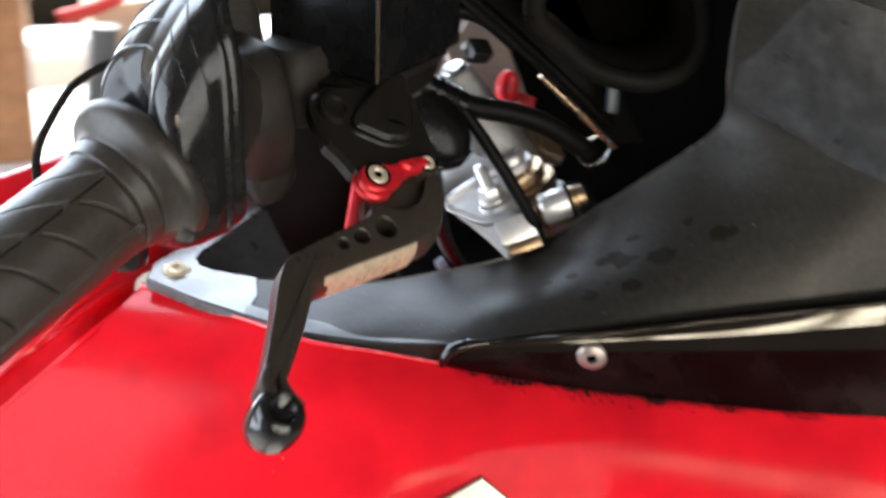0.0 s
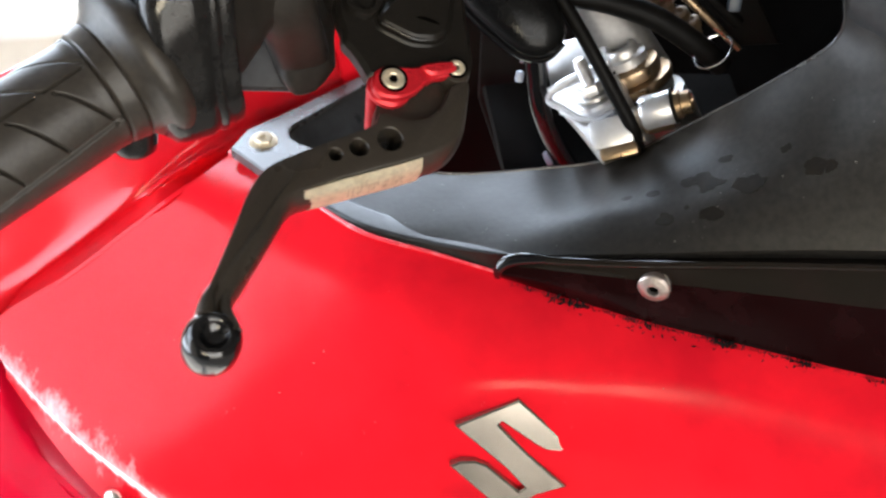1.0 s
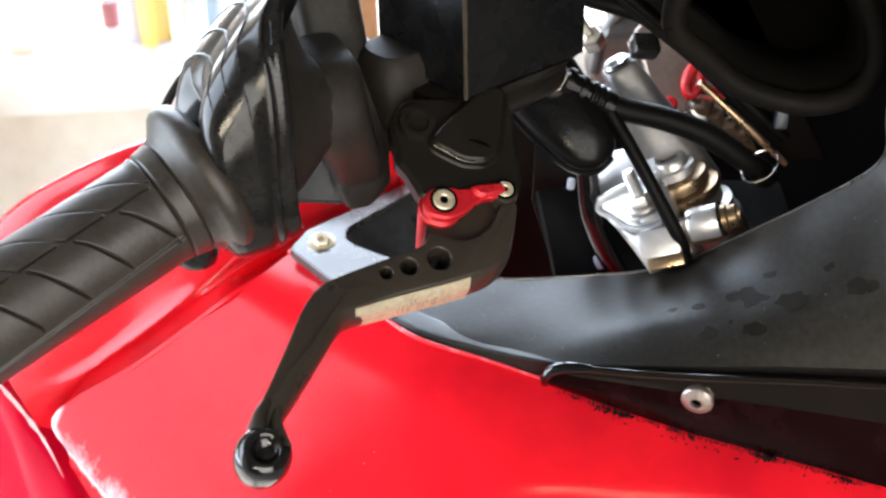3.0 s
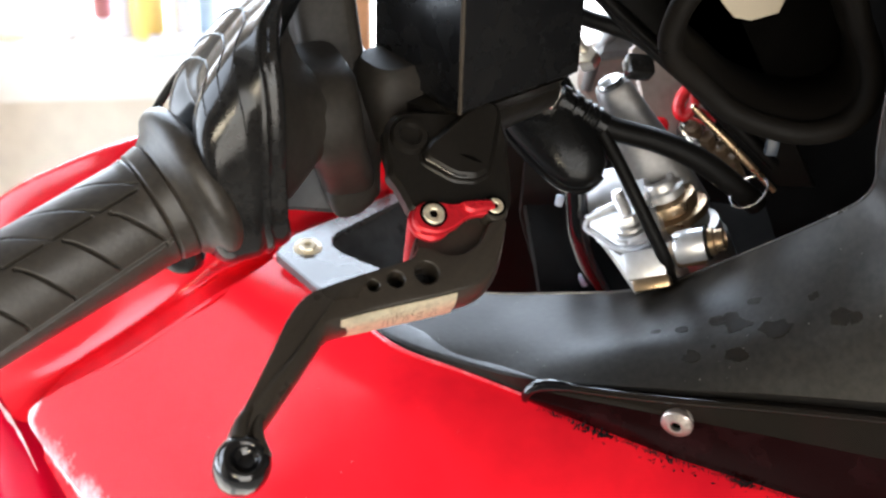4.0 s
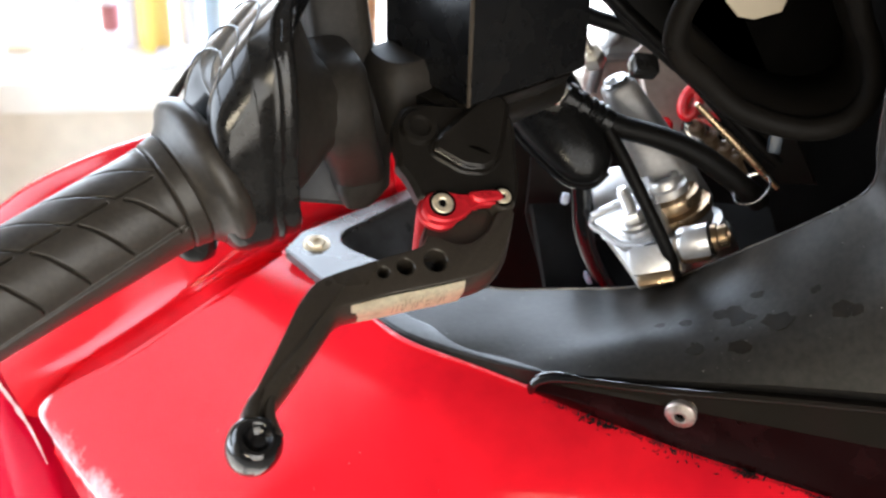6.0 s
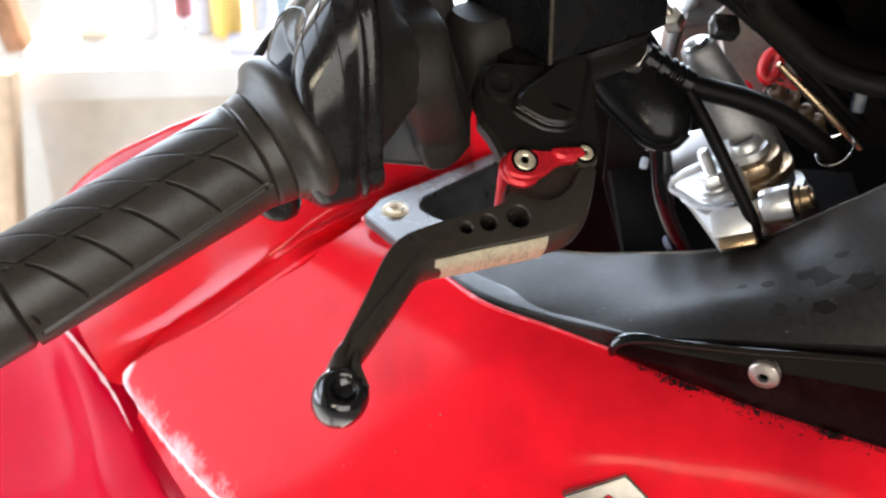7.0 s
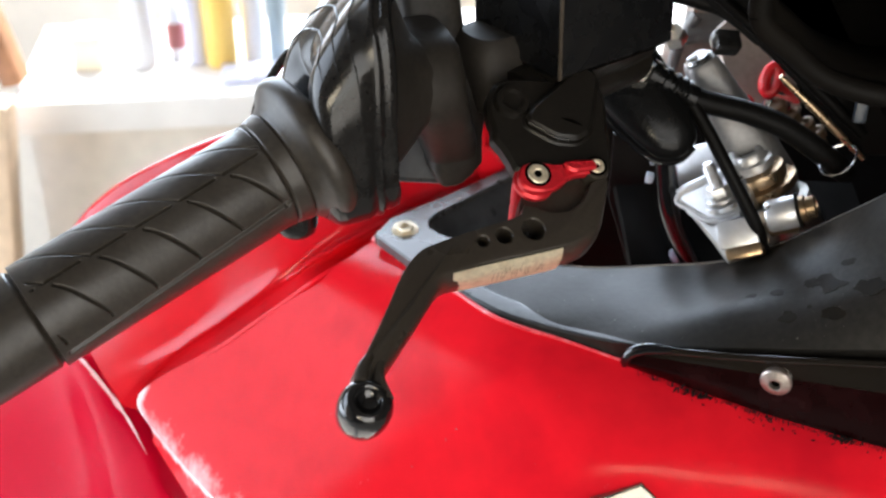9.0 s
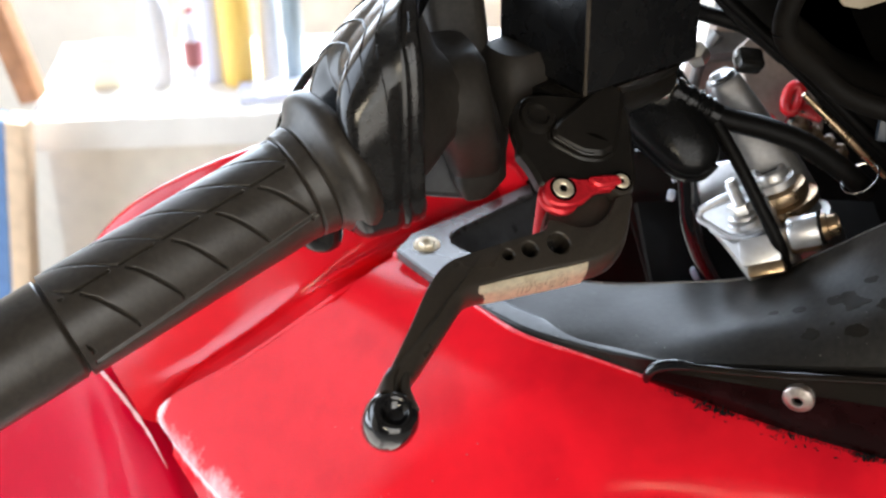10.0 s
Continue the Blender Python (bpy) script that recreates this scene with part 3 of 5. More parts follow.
# dark recess beside the plate, under the lever
SHOULDER = [[(0.1380, 0.0385, 1.050), (0.1560, 0.0250, 1.045), (0.1750, 0.0130, 1.040), (0.2030, -0.004, 1.032)],
            [(0.1375, 0.0375, 1.0110), (0.1530, 0.0225, 1.0060), (0.1700, 0.0075, 0.9975), (0.1980, -0.0165, 0.9850)],
            [(0.1375, 0.0395, 1.0020), (0.1500, 0.0290, 0.9950), (0.1660, 0.0155, 0.9850), (0.1930, -0.0060, 0.9700)]]
part("panel_shoulder", loft(SHOULDER, 30, 20, -0.002), PANEL_LIP, bike, "smooth raised shoulder of the black panel")
part("recess_wall", loft([[(-0.0105, 0.1560, 0.9175), (-0.0290, 0.1350, 0.9175), (-0.0425, 0.1190, 0.9175), (-0.0440, 0.1120, 0.9175)],
                          [(0.0000, 0.1250, 0.9020), (-0.0180, 0.1120, 0.9030), (-0.0300, 0.1080, 0.9050), (-0.0380, 0.1060, 0.9080)],
                          [(0.0250, 0.0900, 0.8950), (-0.0010, 0.0920, 0.8980), (-0.0150, 0.0950, 0.9020), (-0.0280, 0.0980, 0.9060)]], 24, 16, -0.002), PANEL_LIP, bike)


def stain(x, y, r, seed, stretch=1.5):
    """A dried drop lying on the panel round the place x, y."""
    i, j = min(((i, j) for j in range(1, 59) for i in range(1, 179)), key=lambda q: (PANEL_GRID[q[1]][q[0]].xy - V(x, y)).length)
    a, b = PANEL_GRID[j][i + 1] - PANEL_GRID[j][i - 1], PANEL_GRID[j + 1][i] - PANEL_GRID[j - 1][i]
    n = a.cross(b).normalized()
    n = n if n.z > 0 else -n
    m = basis(PANEL_GRID[j][i], a, n)
    out = []
    for k in range(40):
        t = 2 * math.pi * k / 40
        q = r * (1 + 0.42 * noise.noise(V(math.cos(t) * 1.1, math.sin(t) * 1.1, seed)) + 0.22 * noise.noise(V(math.cos(t) * 3, math.sin(t) * 3, seed)))
        out.append((q * stretch * math.cos(t), q * math.sin(t)))
    return part("water_stain", slab(m, out, 0.00006, -0.0006, 0.00004), STAIN, bike, "brown dried water stain")


PANEL_GRID = sheet(PANEL_ROWS, 180, 60)
for k, (x, y, r) in enumerate(((0.0858, 0.0268, 0.0026), (0.0990, 0.0230, 0.0027), (0.1000, 0.0358, 0.0040), (0.0950, 0.0395, 0.0026), (0.0840, 0.0415, 0.0017), (0.1112, 0.0258, 0.0032), (0.1285, 0.0200, 0.0030), (0.1330, 0.0180, 0.0018), (0.0760, 0.0430, 0.0011), (0.0925, 0.0285, 0.0008), (0.1220, 0.0300, 0.0014), (0.1060, 0.0415, 0.0016))):
    stain(x, y, r, 3.7 * k + 1, 1.2 + 0.25 * (k % 3))


def specks(name, grid, count, lo, hi, seed, up, label):
    """Small flakes of dust scattered over a surface given as rows of points."""
    rnd = random.Random(seed)
    bm = bmesh.new()
    nv, nu = len(grid), len(grid[0])
    for k in range(count):
        i, j = rnd.randint(int(nu * lo), int(nu * hi)), rnd.randint(int(nv * 0.08), int(nv * 0.92))
        a, b = grid[j][i + 1] - grid[j][i - 1], grid[j + 1][i] - grid[j - 1][i]
        n = a.cross(b).normalized()
        n = n if n.dot(up) > 0 else -n
        r = rnd.choice((0.00012, 0.00016, 0.0002, 0.0003))
        m = basis(grid[j][i] + n * 0.00004, a.lerp(b, rnd.random()), n)
        ring = [bm.verts.new(m @ V(r * rnd.uniform(0.6, 1.5) * math.cos(c), r * rnd.uniform(0.6, 1.2) * math.sin(c), 0)) for c in (0, 1.05, 2.1, 3.14, 4.2, 5.25)]
        tip = bm.verts.new(m @ V(0, 0, r * 0.5))
        for c in range(6):
            bm.faces.new((ring[c], ring[(c + 1) % 6], tip))
    return tagged(part(name, bm, DUST, bike, label), kind="stuff")


specks("dust_specks", PANEL_GRID, 46, 0.12, 0.80, 5, V(0, -0.3, 1), "pale specks of dust")
specks("dust_specks", sheet(COWL_ROWS[:4], 120, 60), 12, 0.08, 0.85, 8, V(0, -1, 0.3), "pale specks of dust")


def screw(name, m, r, h, material, label):
    prof = [(r * 0.9, -h), (r, -h * 0.6), (r, 0.0), (r * 0.92, h * 0.35), (r * 0.62, h * 0.85), (r * 0.30, h)]
    prof += [(r * 0.27, h * 0.9), (r * 0.24, -h * 0.3), (r * 0.02, -h * 0.35)]
    return part(name, lathe(m, prof, 28), material, bike, label)


SCREW_AT = basis((0.0815, 0.0104, 0.9208), (1, 0, 0), (-0.33, -0.93, -0.12))
part("screen_screw", lathe(SCREW_AT, [(0.0046, -0.0035), (0.0053, -0.0008), (0.0053, 0.0002), (0.0049, 0.0007), (0.0030, 0.0015), (0.0025, 0.0016), (0.0019, 0.0015), (0.0014, -0.0030), (0.0001, -0.0031)], 36), DULL_STEEL, bike, "cone-headed steel screw with a hex socket", 18)
# near-black floor in place of the socket's own shade
part("screw_socket", lathe(SCREW_AT, [(0.0018, -0.0010), (0.0018, 0.0002), (0.0001, 0.0001)], 6), DARK, bike)
TIP = basis((-0.0525, 0.1050, 0.9192), (1, 0.3, 0), (0.05, -0.25, 0.97))
tip_screw = part("panel_screw", lathe(TIP, [(0.0046, -0.0010), (0.0053, -0.0004), (0.0054, 0.0003), (0.0048, 0.0007), (0.0036, 0.0009), (0.0030, 0.0009)], 36), CREAM_STEEL, bike, "bright steel hex screw with a flanged washer", 25)
part("screw_head", lathe(TIP, [(0.0034, 0.0008), (0.0034, 0.0022), (0.0030, 0.0027), (0.0016, 0.0027), (0.0014, 0.0016), (0.0002, 0.0014)], 6), CREAM_STEEL, tip_screw, "cream-tinted hex head", 25)
screw("fairing_screw", basis((-0.1085, 0.0225, 0.8145), (1, 0, 0), (-0.5, -0.8, 0.3)), 0.0045, 0.0018, STEEL, "pale dirty fairing screw")

# emblem on the cowl: a plain metal letter shape
EM = basis((0.0369, -0.0073, 0.8707), (0.9256, 0.091, 0.3673), (0.0, -0.97, 0.242))
EMB = [(-14.6, 13.9), (8.2, 14.7), (18.0, -8.0), (13.8, -8.3), (9.6, -6.1), (6.7, -2.1), (0.3, 9.2), (-1.3, 8.8), (3.3, -4.2), (10.6, -21.4), (0.7, -20.6), (-11.9, -23.0), (-21.9, 0.8), (-18.1, 1.0), (-13.6, -0.6), (-10.4, -3.8), (-4.4, -16.9), (-2.1, -16.4), (-5.1, -7.2), (-8.3, 0.0)]
part("emblem", slab(EM, [(x / 1000, y / 1000) for x, y in EMB], 0.0015, -0.004, 0.0006), EMBLEM, bike, "raised brushed metal emblem", 25)

# black sealant squeezed out along the screen's lower rim
bm = bmesh.new()
rim = catmull([Vector(p) for p in SCREEN_ROWS[2]], 240)
rnd = random.Random(5)
for i, p in enumerate(rim[6:], 6):
    lump = noise.noise(p * 130) + 0.7 * noise.noise(p * 340)
    if i > 190:
        break
    much = 1.0 if i < 120 else 0.6
    for k in range(3):
        if lump < -0.25 and rnd.random() < 0.7:
            continue
        r = (0.00028 + 0.00042 * max(lump, 0)) * (0.6 + 0.4 * much) * rnd.uniform(0.5, 1.2)
        q = p + V(rnd.uniform(-0.0010, 0.0010), -0.0018, 0.0009 - abs(rnd.gauss(0, 0.0007 + 0.0007 * max(lump, 0))))
        bmesh.ops.create_icosphere(bm, subdivisions=1, radius=r, matrix=Matrix.Translation(q) @ Euler((rnd.random() * 3, rnd.random() * 3, rnd.random() * 3)).to_matrix().to_4x4() @ Matrix.Diagonal((rnd.uniform(1.0, 3.0), 0.6, rnd.uniform(0.4, 0.9), 1)))
for k in range(26):
    i = rnd.randrange(30, 150)
    q = rim[i] + V(0, -0.0030, -rnd.uniform(0.0012, 0.0030) if rnd.random() < 0.8 else -rnd.uniform(0.003, 0.007))
    bmesh.ops.create_icosphere(bm, subdivisions=1, radius=rnd.uniform(0.0002, 0.0005), matrix=Matrix.Translation(q) @ Euler((0, rnd.random() * 3, 0)).to_matrix().to_4x4() @ Matrix.Diagonal((rnd.uniform(1, 3), 0.7, 0.8, 1)))
part("sealant", bm, SEALANT, bike, "rough black sealant bead")

# brake lever, in its own plane: x along the lever, y across, z out of its upper face, in mm
LV = basis((0.0012, 0.0006, 1.0013), (-0.4628, -0.8179, -0.3419), (0.272, -0.498, 0.824))
mm = lambda pts: [(x / 1000, y / 1000) for x, y in pts]
# outline points with the millimetres by which the lower rim stands out there
BLADE = [(89, -6.5, 0), (86.6, -8.3, 0), (81.5, -8.6, 0), (74.3, -9.8, 0), (63.6, -11.9, 0), (54.5, -13.9, 0), (47.5, -14.5, 0), (42, -13.6, 0), (36, -10.4, 0), (30, -6.7, 0), (24, -2.8, 0), (18.3, 1.0, 0), (14.2, 3.0, 0), (11.2, 2.2, 0), (9.6, 4.6, 0), (8.5, 8.6, 0), (6.8, 11.6, 0), (3.4, 14.3, 0), (-1.3, 15.5, 0), (-5.2, 15.3, 0), (-8.4, 14.6, 0), (-10.6, 15.4, 0), (-12.9, 17.2, 0),
         (-12.6, 18.6, 0.3), (-6, 21.2, 1.2), (1.5, 23.3, 1.8), (7.0, 22.9, 2.2), (11.5, 21.0, 2.2), (15, 18.7, 2.0), (21.9, 13.4, 2.0), (28.5, 8.1, 2.0), (35.1, 2.9, 2.0), (41.5, -1.5, 2.2), (46.1, -4.7, 2.6), (50.5, -6.2, 3.2), (57.0, -6.0, 3.4), (66.5, -4.8, 2.9), (75.3, -3.3, 1.9), (81, -2.4, 1.2), (84.6, -0.8, 0.5), (87.0, 2.2, 0), (89.5, 3.0, 0)]


def closed(pts, n):
    """n points on a smooth closed line through pts, in three columns."""
    line = catmull([Vector(q) for q in pts[-3:] + pts + pts[:3]], 20 * n)
    a = min(range(0, 10 * n), key=lambda i: (line[i] - Vector(pts[0])).length)
    b = min(range(10 * n, 20 * n), key=lambda i: (line[i] - Vector(pts[0])).length)
    return [line[round(a + (b - a) * k / n)] for k in range(n)]


def rise(x, h):
    """Height in mm at x along the lever: the arm bends up a little and thins towards its end."""
    w = min(max((x - 36) / 28, 0), 1)
    w = w * w * (3 - 2 * w)
    return h * (1 - 0.36 * w) + 3.0 * w


def blade(m, pts, levels, holes):
    """The lever's blade: each level (inset, share of the stand-out, height), from the top face down, all in mm."""
    bm = bmesh.new()
    line = closed(pts, 150)
    flat = [(p.x, p.y) for p in line]
    edge_out = offset(flat, -1.0)
    rings = []
    for inset, share, h in levels:
        ring = []
        for p, q in zip(line, edge_out):
            k = p.z * share - inset
            ring.append(bm.verts.new(m @ V((p.x + (q[0] - p.x) * k) / 1000, (p.y + (q[1] - p.y) * k) / 1000, rise(p.x, h) / 1000)))
        rings.append(ring)
    for a, b in zip(rings, rings[1:]):
        for k in range(len(a)):
            bm.faces.new((a[k], a[(k + 1) % len(a)], b[(k + 1) % len(b)], b[k]))
    up, down = [rings[0]], [rings[-1]]
    for x, y, r in holes:
        hole = []
        for q, h in ((r + 0.35, levels[0][2]), (r, levels[0][2] - 0.4), (r * 0.96, levels[-1][2])):
            hole.append([bm.verts.new(m @ V(u / 1000, v / 1000, h / 1000)) for u, v in circle(x, y, q, 28)])
        for a, b in zip(hole, hole[1:]):
            for k in range(28):
                bm.faces.new((a[k], a[(k + 1) % 28], b[(k + 1) % 28], b[k]))
        up.append(hole[0]), down.append(hole[-1])
    turn = m.inverted()
    for some in (up, down):
        every = [v for r in some for v in r]
        for a, c, d in tessellate_polygon([[(turn @ v.co).xy.to_3d() for v in r] for r in some]):
            if len({a, c, d}) == 3:
                bm.faces.new((every[a], every[c], every[d]))
    return bm


HOLES = [(29.3, -1.3, 1.75), (23.7, 2.8, 2.5), (16.3, 8.6, 3.45)]
lever = part("brake_lever", blade(LV, BLADE, [(0.7, 0, 0.0), (0.15, 0, -0.25), (0.0, 0.12, -0.7), (0.0, 0.55, -2.2), (0.0, 0.85, -4.0), (0.0, 1.0, -6.5), (0.0, 1.0, -10.2), (0.5, 1.0, -11.0)], HOLES), LEVER, bike, "short matt black brake lever with three holes", 35)
# the dished round end
DISC = [(0.0002, -0.0078), (0.0056, -0.0077), (0.0067, -0.0070), (0.0073, -0.0054), (0.0076, -0.0026), (0.0076, 0.0006), (0.0073, 0.0028), (0.0067, 0.0045), (0.0057, 0.0058), (0.0046, 0.0064), (0.0040, 0.0064), (0.0035, 0.0056), (0.0025, 0.0045), (0.0010, 0.0039), (0.0002, 0.0038)]
part("ball_end", lathe(LV @ pose(0.0926, -0.0003, 0.0004), DISC, 56), GLOSS, lever, "glossy black rounded end with a dished top", 60)
for y0, y1 in ((-7.6, -4.6), (-3.6, 3.2)):
    part("neck_ridge", tube([LV @ V(0.079, (y0 + (0.2 if y0 < -5 else -0.6)) / 1000, 0.0016), LV @ V(0.0845, (y0 * 0.75 + y1 * 0.25) / 1000, 0.0032), LV @ V(0.0892, y1 / 1000, 0.0044)], lambda w: 0.0012 + 0.0012 * w, 16, 12), LEVER, lever)
ARM = [(5.6, -2.9), (3.4, -4.6), (0.6, -5.0), (-2.2, -3.6), (-4.6, -0.6), (-6.6, 2.6), (-9.6, 5.6), (-13.2, 9.4), (-14.2, 11.6), (-12.6, 13.2), (-10.4, 12.4), (-7.6, 9.8), (-4.6, 8.4), (-0.6, 7.5), (3.2, 5.2), (5.6, 2.2), (6.4, -0.6)]
arm = part("adjuster", slab(LV, mm(rounded(ARM, 80)), 0.0010, -0.0022, 0.0006), RED_METAL, lever, "red anodised lever adjuster")
part("adjuster_tab", slab(LV, mm(rounded([(-8.2, 4.6), (-13.6, 9.8), (-14.6, 11.8), (-13.4, 13.4), (-11.6, 12.6), (-7.0, 8.2)], 40)), 0.0026, 0.0004, 0.0008), RED_METAL, lever)
part("adjuster_collar", lathe(LV @ pose(0.0006, 0.0003, 0), [(0.0050, -0.0046), (0.0062, -0.0043), (0.0064, -0.0036), (0.0063, -0.0026), (0.0054, -0.0018)], 48), RED_METAL, lever)
DRUM = LV @ basis((0.00222, -0.00344, -0.005), (1, 0, 0), (-0.201, -0.306, 0.931))
part("adjuster_dial", lathe(DRUM, [(0.0016, -0.0230), (0.0020, -0.0226), (0.0021, 0.0), (0.0019, 0.0012)], 32), RED_METAL, lever, "red drum with worn pale index marks")
bm = bmesh.new()
for a, h in ((255, -0.0055), (262, -0.0100), (258, -0.0135), (300, -0.0080)):
    c, s2 = math.cos(radians(a)), math.sin(radians(a))
    box(DRUM @ basis((0.0021 * c, 0.0021 * s2, h), (-s2, c, 0), (c, s2, 0)), 0.0014, 0.0005, 0.0003, bm=bm)
part("index_marks", bm, DARK, lever)
part("pivot_bolt", slab(LV, mm(circle(0.1, 0.2, 3.3, 32)), 0.0017, 0.0004, 0.0004, [mm(circle(0.1, 0.2, 1.35, 6))]), CREAM_STEEL, lever, "cream-coloured steel socket bolt")
part("bolt_socket", slab(LV, mm(circle(0.1, 0.2, 1.7, 12)), 0.0009, 0.0002, 0.0), BRASSY, lever)
part("bolt_rim", lathe(LV @ pose(0.0001, 0.0002, 0.0010), [(0.0033, 0.0), (0.0041, 0.0), (0.0041, 0.0003), (0.0033, 0.0003)], 32), DARK, lever)
part("adjuster_pin", slab(LV, mm(circle(-14.3, 13.1, 2.6, 28)), 0.0014, -0.002, 0.0004, [mm(circle(-14.3, 13.1, 0.8, 6))]), CREAM_STEEL, lever, "steel pin")
part("pin_rim", lathe(LV @ pose(-0.0143, 0.0131, 0.0008), [(0.0026, 0.0), (0.0033, 0.0), (0.0033, 0.0003), (0.0026, 0.0003)], 28), DARK, lever)

# flat side face of the blade, its warm reflection put into a cream colour
side = [(43.4, -3.0, 1.5), (40.6, -1.1, 1.8), (35.1, 2.9, 2.0), (28.5, 8.1, 2.0), (21.9, 13.4, 2.0), (15.4, 18.4, 2.0)]
bm = bmesh.new()
out = V(0.62, 0.785)
rows = [catmull([LV @ V((x + (d * share + 0.3) * out.x) / 1000, (y + (d * share + 0.3) * out.y) / 1000, rise(x, h * 1000) / 1000) for x, y, d in side], 30) for share, h in ((0.05, -0.0004), (0.14, -0.0007), (0.57, -0.0022), (0.87, -0.0040), (1.0, -0.0065), (1.0, -0.0107))]
top, low = rows[1], rows[-1]
loft(rows, 30, 16, -0.0003, bm)
part("cream_side_face", bm, CREAM_FACE, lever, "metal side face with painted cream reflection and worn engraving")
# unreadable engraving on it: short scratches
bm = bmesh.new()
rnd = random.Random(3)
strokes = 26
for k in range(strokes):
    f = 0.36 + 0.50 * k / strokes
    i = min(int(f * 29), 28)
    w = f * 29 - i
    edge = [rows[j][i].lerp(rows[j][i + 1], w) for j in (1, 2, 3, 4, 5)]
    a, b = edge[rnd.choice((1, 2))], edge[rnd.choice((3, 4, 4))]
    skew = (rows[3][i + 1] - rows[3][i]) * rnd.uniform(-0.5, 1.3)
    off = LV.to_3x3() @ V(0.6, 0.77, 0.2).normalized() * 0.00035
    tube([a + off, (a + b) / 2 + off * 1.6 + skew * 0.4, a.lerp(b, 0.75) + skew + off], 0.00011, 5, 5, bm=bm)
part("engraving", bm, SCRATCH, lever)
BASE = [(15.5, 5), (11, 9), (6, 15), (0, 19), (-8, 19), (-13, 18.6), (-17.4, 16.4), (-18.0, 13.0), (-12, 6.0), (-5, 1.0), (1, -0.6), (8, 0.6), (13.5, 3.2)]
part("lever_base", slab(LV, mm(rounded(BASE, 80)), -0.0042, -0.0105, 0.0007), LEVER, lever)
part("pin_lug", lathe(LV @ pose(-0.0141, 0.0134, 0), [(0.0044, -0.0050), (0.0042, -0.0010), (0.0038, 0.0002), (0.0034, 0.0004), (0.0002, 0.0004)], 36), LEVER, lever)
bm = bmesh.new()
for x, y, r in HOLES:
    slab(LV, mm(circle(x, y, r * 1.1)), -0.0085, -0.0100, 0.0, bm=bm)
part("hole_floor", bm, SATIN, lever)

# lever perch and master cylinder
PERCH = [(1.8, -5.4), (0.2, -9), (-2, -13.4), (-3.4, -17.4), (-6.4, -19.4), (-9.5, -23), (-16, -27), (-24, -26), (-34, -14), (-42, -1), (-31.5, 8.6), (-17.6, 17.0), (-9, 10), (-2, 1)]
perch = part("lever_perch", slab(LV, mm(rounded(PERCH, 80)), -0.0012, -0.0075, 0.0014), CAST, bike, "dark cast metal lever bracket")
BOSS = [(-44, -3.0), (-26.8, 4.6), (-22.4, 5.6), (-18.2, 4.0), (-14.4, -1.4), (-13.2, -11.4), (-15.6, -13.4), (-19.8, -13.2), (-27.2, -12.0), (-42, -10)]
BOSS_SOFT = [q for a, b, c in zip(BOSS[-1:] + BOSS[:-1], BOSS, BOSS[1:] + BOSS[:1]) for q in ((b[0] + 0.22 * (a[0] - b[0]), b[1] + 0.22 * (a[1] - b[1])), (b[0] + 0.06 * (a[0] + c[0] - 2 * b[0]), b[1] + 0.06 * (a[1] + c[1] - 2 * b[1])), (b[0] + 0.22 * (c[0] - b[0]), b[1] + 0.22 * (c[1] - b[1])))]
part("bracket_boss", slab(LV, mm(BOSS_SOFT), 0.0022, -0.0040, 0.0012), CAST, perch, "raised wedge of the bracket with a soft rim")
part("boss_skirt", slab(LV, mm(offset(BOSS_SOFT, -1.3)), -0.0006, -0.0030, 0.0009), CAST, perch)
part("boss_edge", tube([LV @ V(x / 1000, y / 1000, 0.0014) for x, y in ((-13.4, -11.4), (-13.9, -6.6), (-14.5, -1.6), (-16.4, 1.6))], 0.00045, 30, 8), SATIN, perch)
part("boss_mark", tube([LV @ V(x / 1000, y / 1000, 0.0022) for x, y in ((-20.9, -4.1), (-22.0, -1.6), (-23.1, 2.6))], lambda w: 0.0001 + 0.0005 * math.sin(math.pi * w), 20, 8), DARK, perch)
LUG = LV @ pose(-0.0178, -0.0195, 0)
part("bracket_lug", lathe(LUG, [(0.0058, -0.0060), (0.0060, -0.0010), (0.0052, 0.0006), (0.0036, 0.0007), (0.0030, -0.0006), (0.0002, -0.0008)], 32), CAST, perch)
RES = [(0.007, 0.027), (-0.021, 0.0586), (0.012, 0.092), (0.043, 0.060)]
part("reservoir", slab(Matrix(), RES, 1.075, 1.019, 0.002), TANK, bike, "black plastic brake fluid reservoir")
# thin brown tube that paints the highlight on the reservoir's worn corner
part("corner_highlight", tube([(0.0072, 0.0272, 1.0205), (0.0072, 0.0272, 1.045), (0.0072, 0.0272, 1.074)], 0.0007, 12, 8), CORNER_HIGHLIGHT, bike, "brown highlight painted along the reservoir's worn corner")
foot = bmesh.new()
centre = V(0.011, 0.0586)
rings = []
for z, k, dx, dy in ((1.0195, 0.97, 0, 0), (1.0165, 0.90, 0, 0), (1.0120, 0.74, -0.002, 0.001), (1.0060, 0.60, -0.004, 0.002), (0.9960, 0.48, -0.006, 0.003)):
    ring = []
    for i in range(4):
        a, b = V(*RES[i]), V(*RES[(i + 1) % 4])
        for w in (0.1, 0.5, 0.9):
            q = centre + (a.lerp(b, w) - centre) * k + V(dx, dy)
            ring.append(foot.verts.new((q.x, q.y, z)))
    rings.append(ring)
for a, b in zip(rings, rings[1:]):
    for k in range(12):
        foot.faces.new((a[k], a[(k + 1) % 12], b[(k + 1) % 12], b[k]))
foot.faces.new(rings[0]), foot.faces.new(rings[-1][::-1])
part("reservoir_foot", foot, CAST, bike, "dark tapered foot of the reservoir", 50)
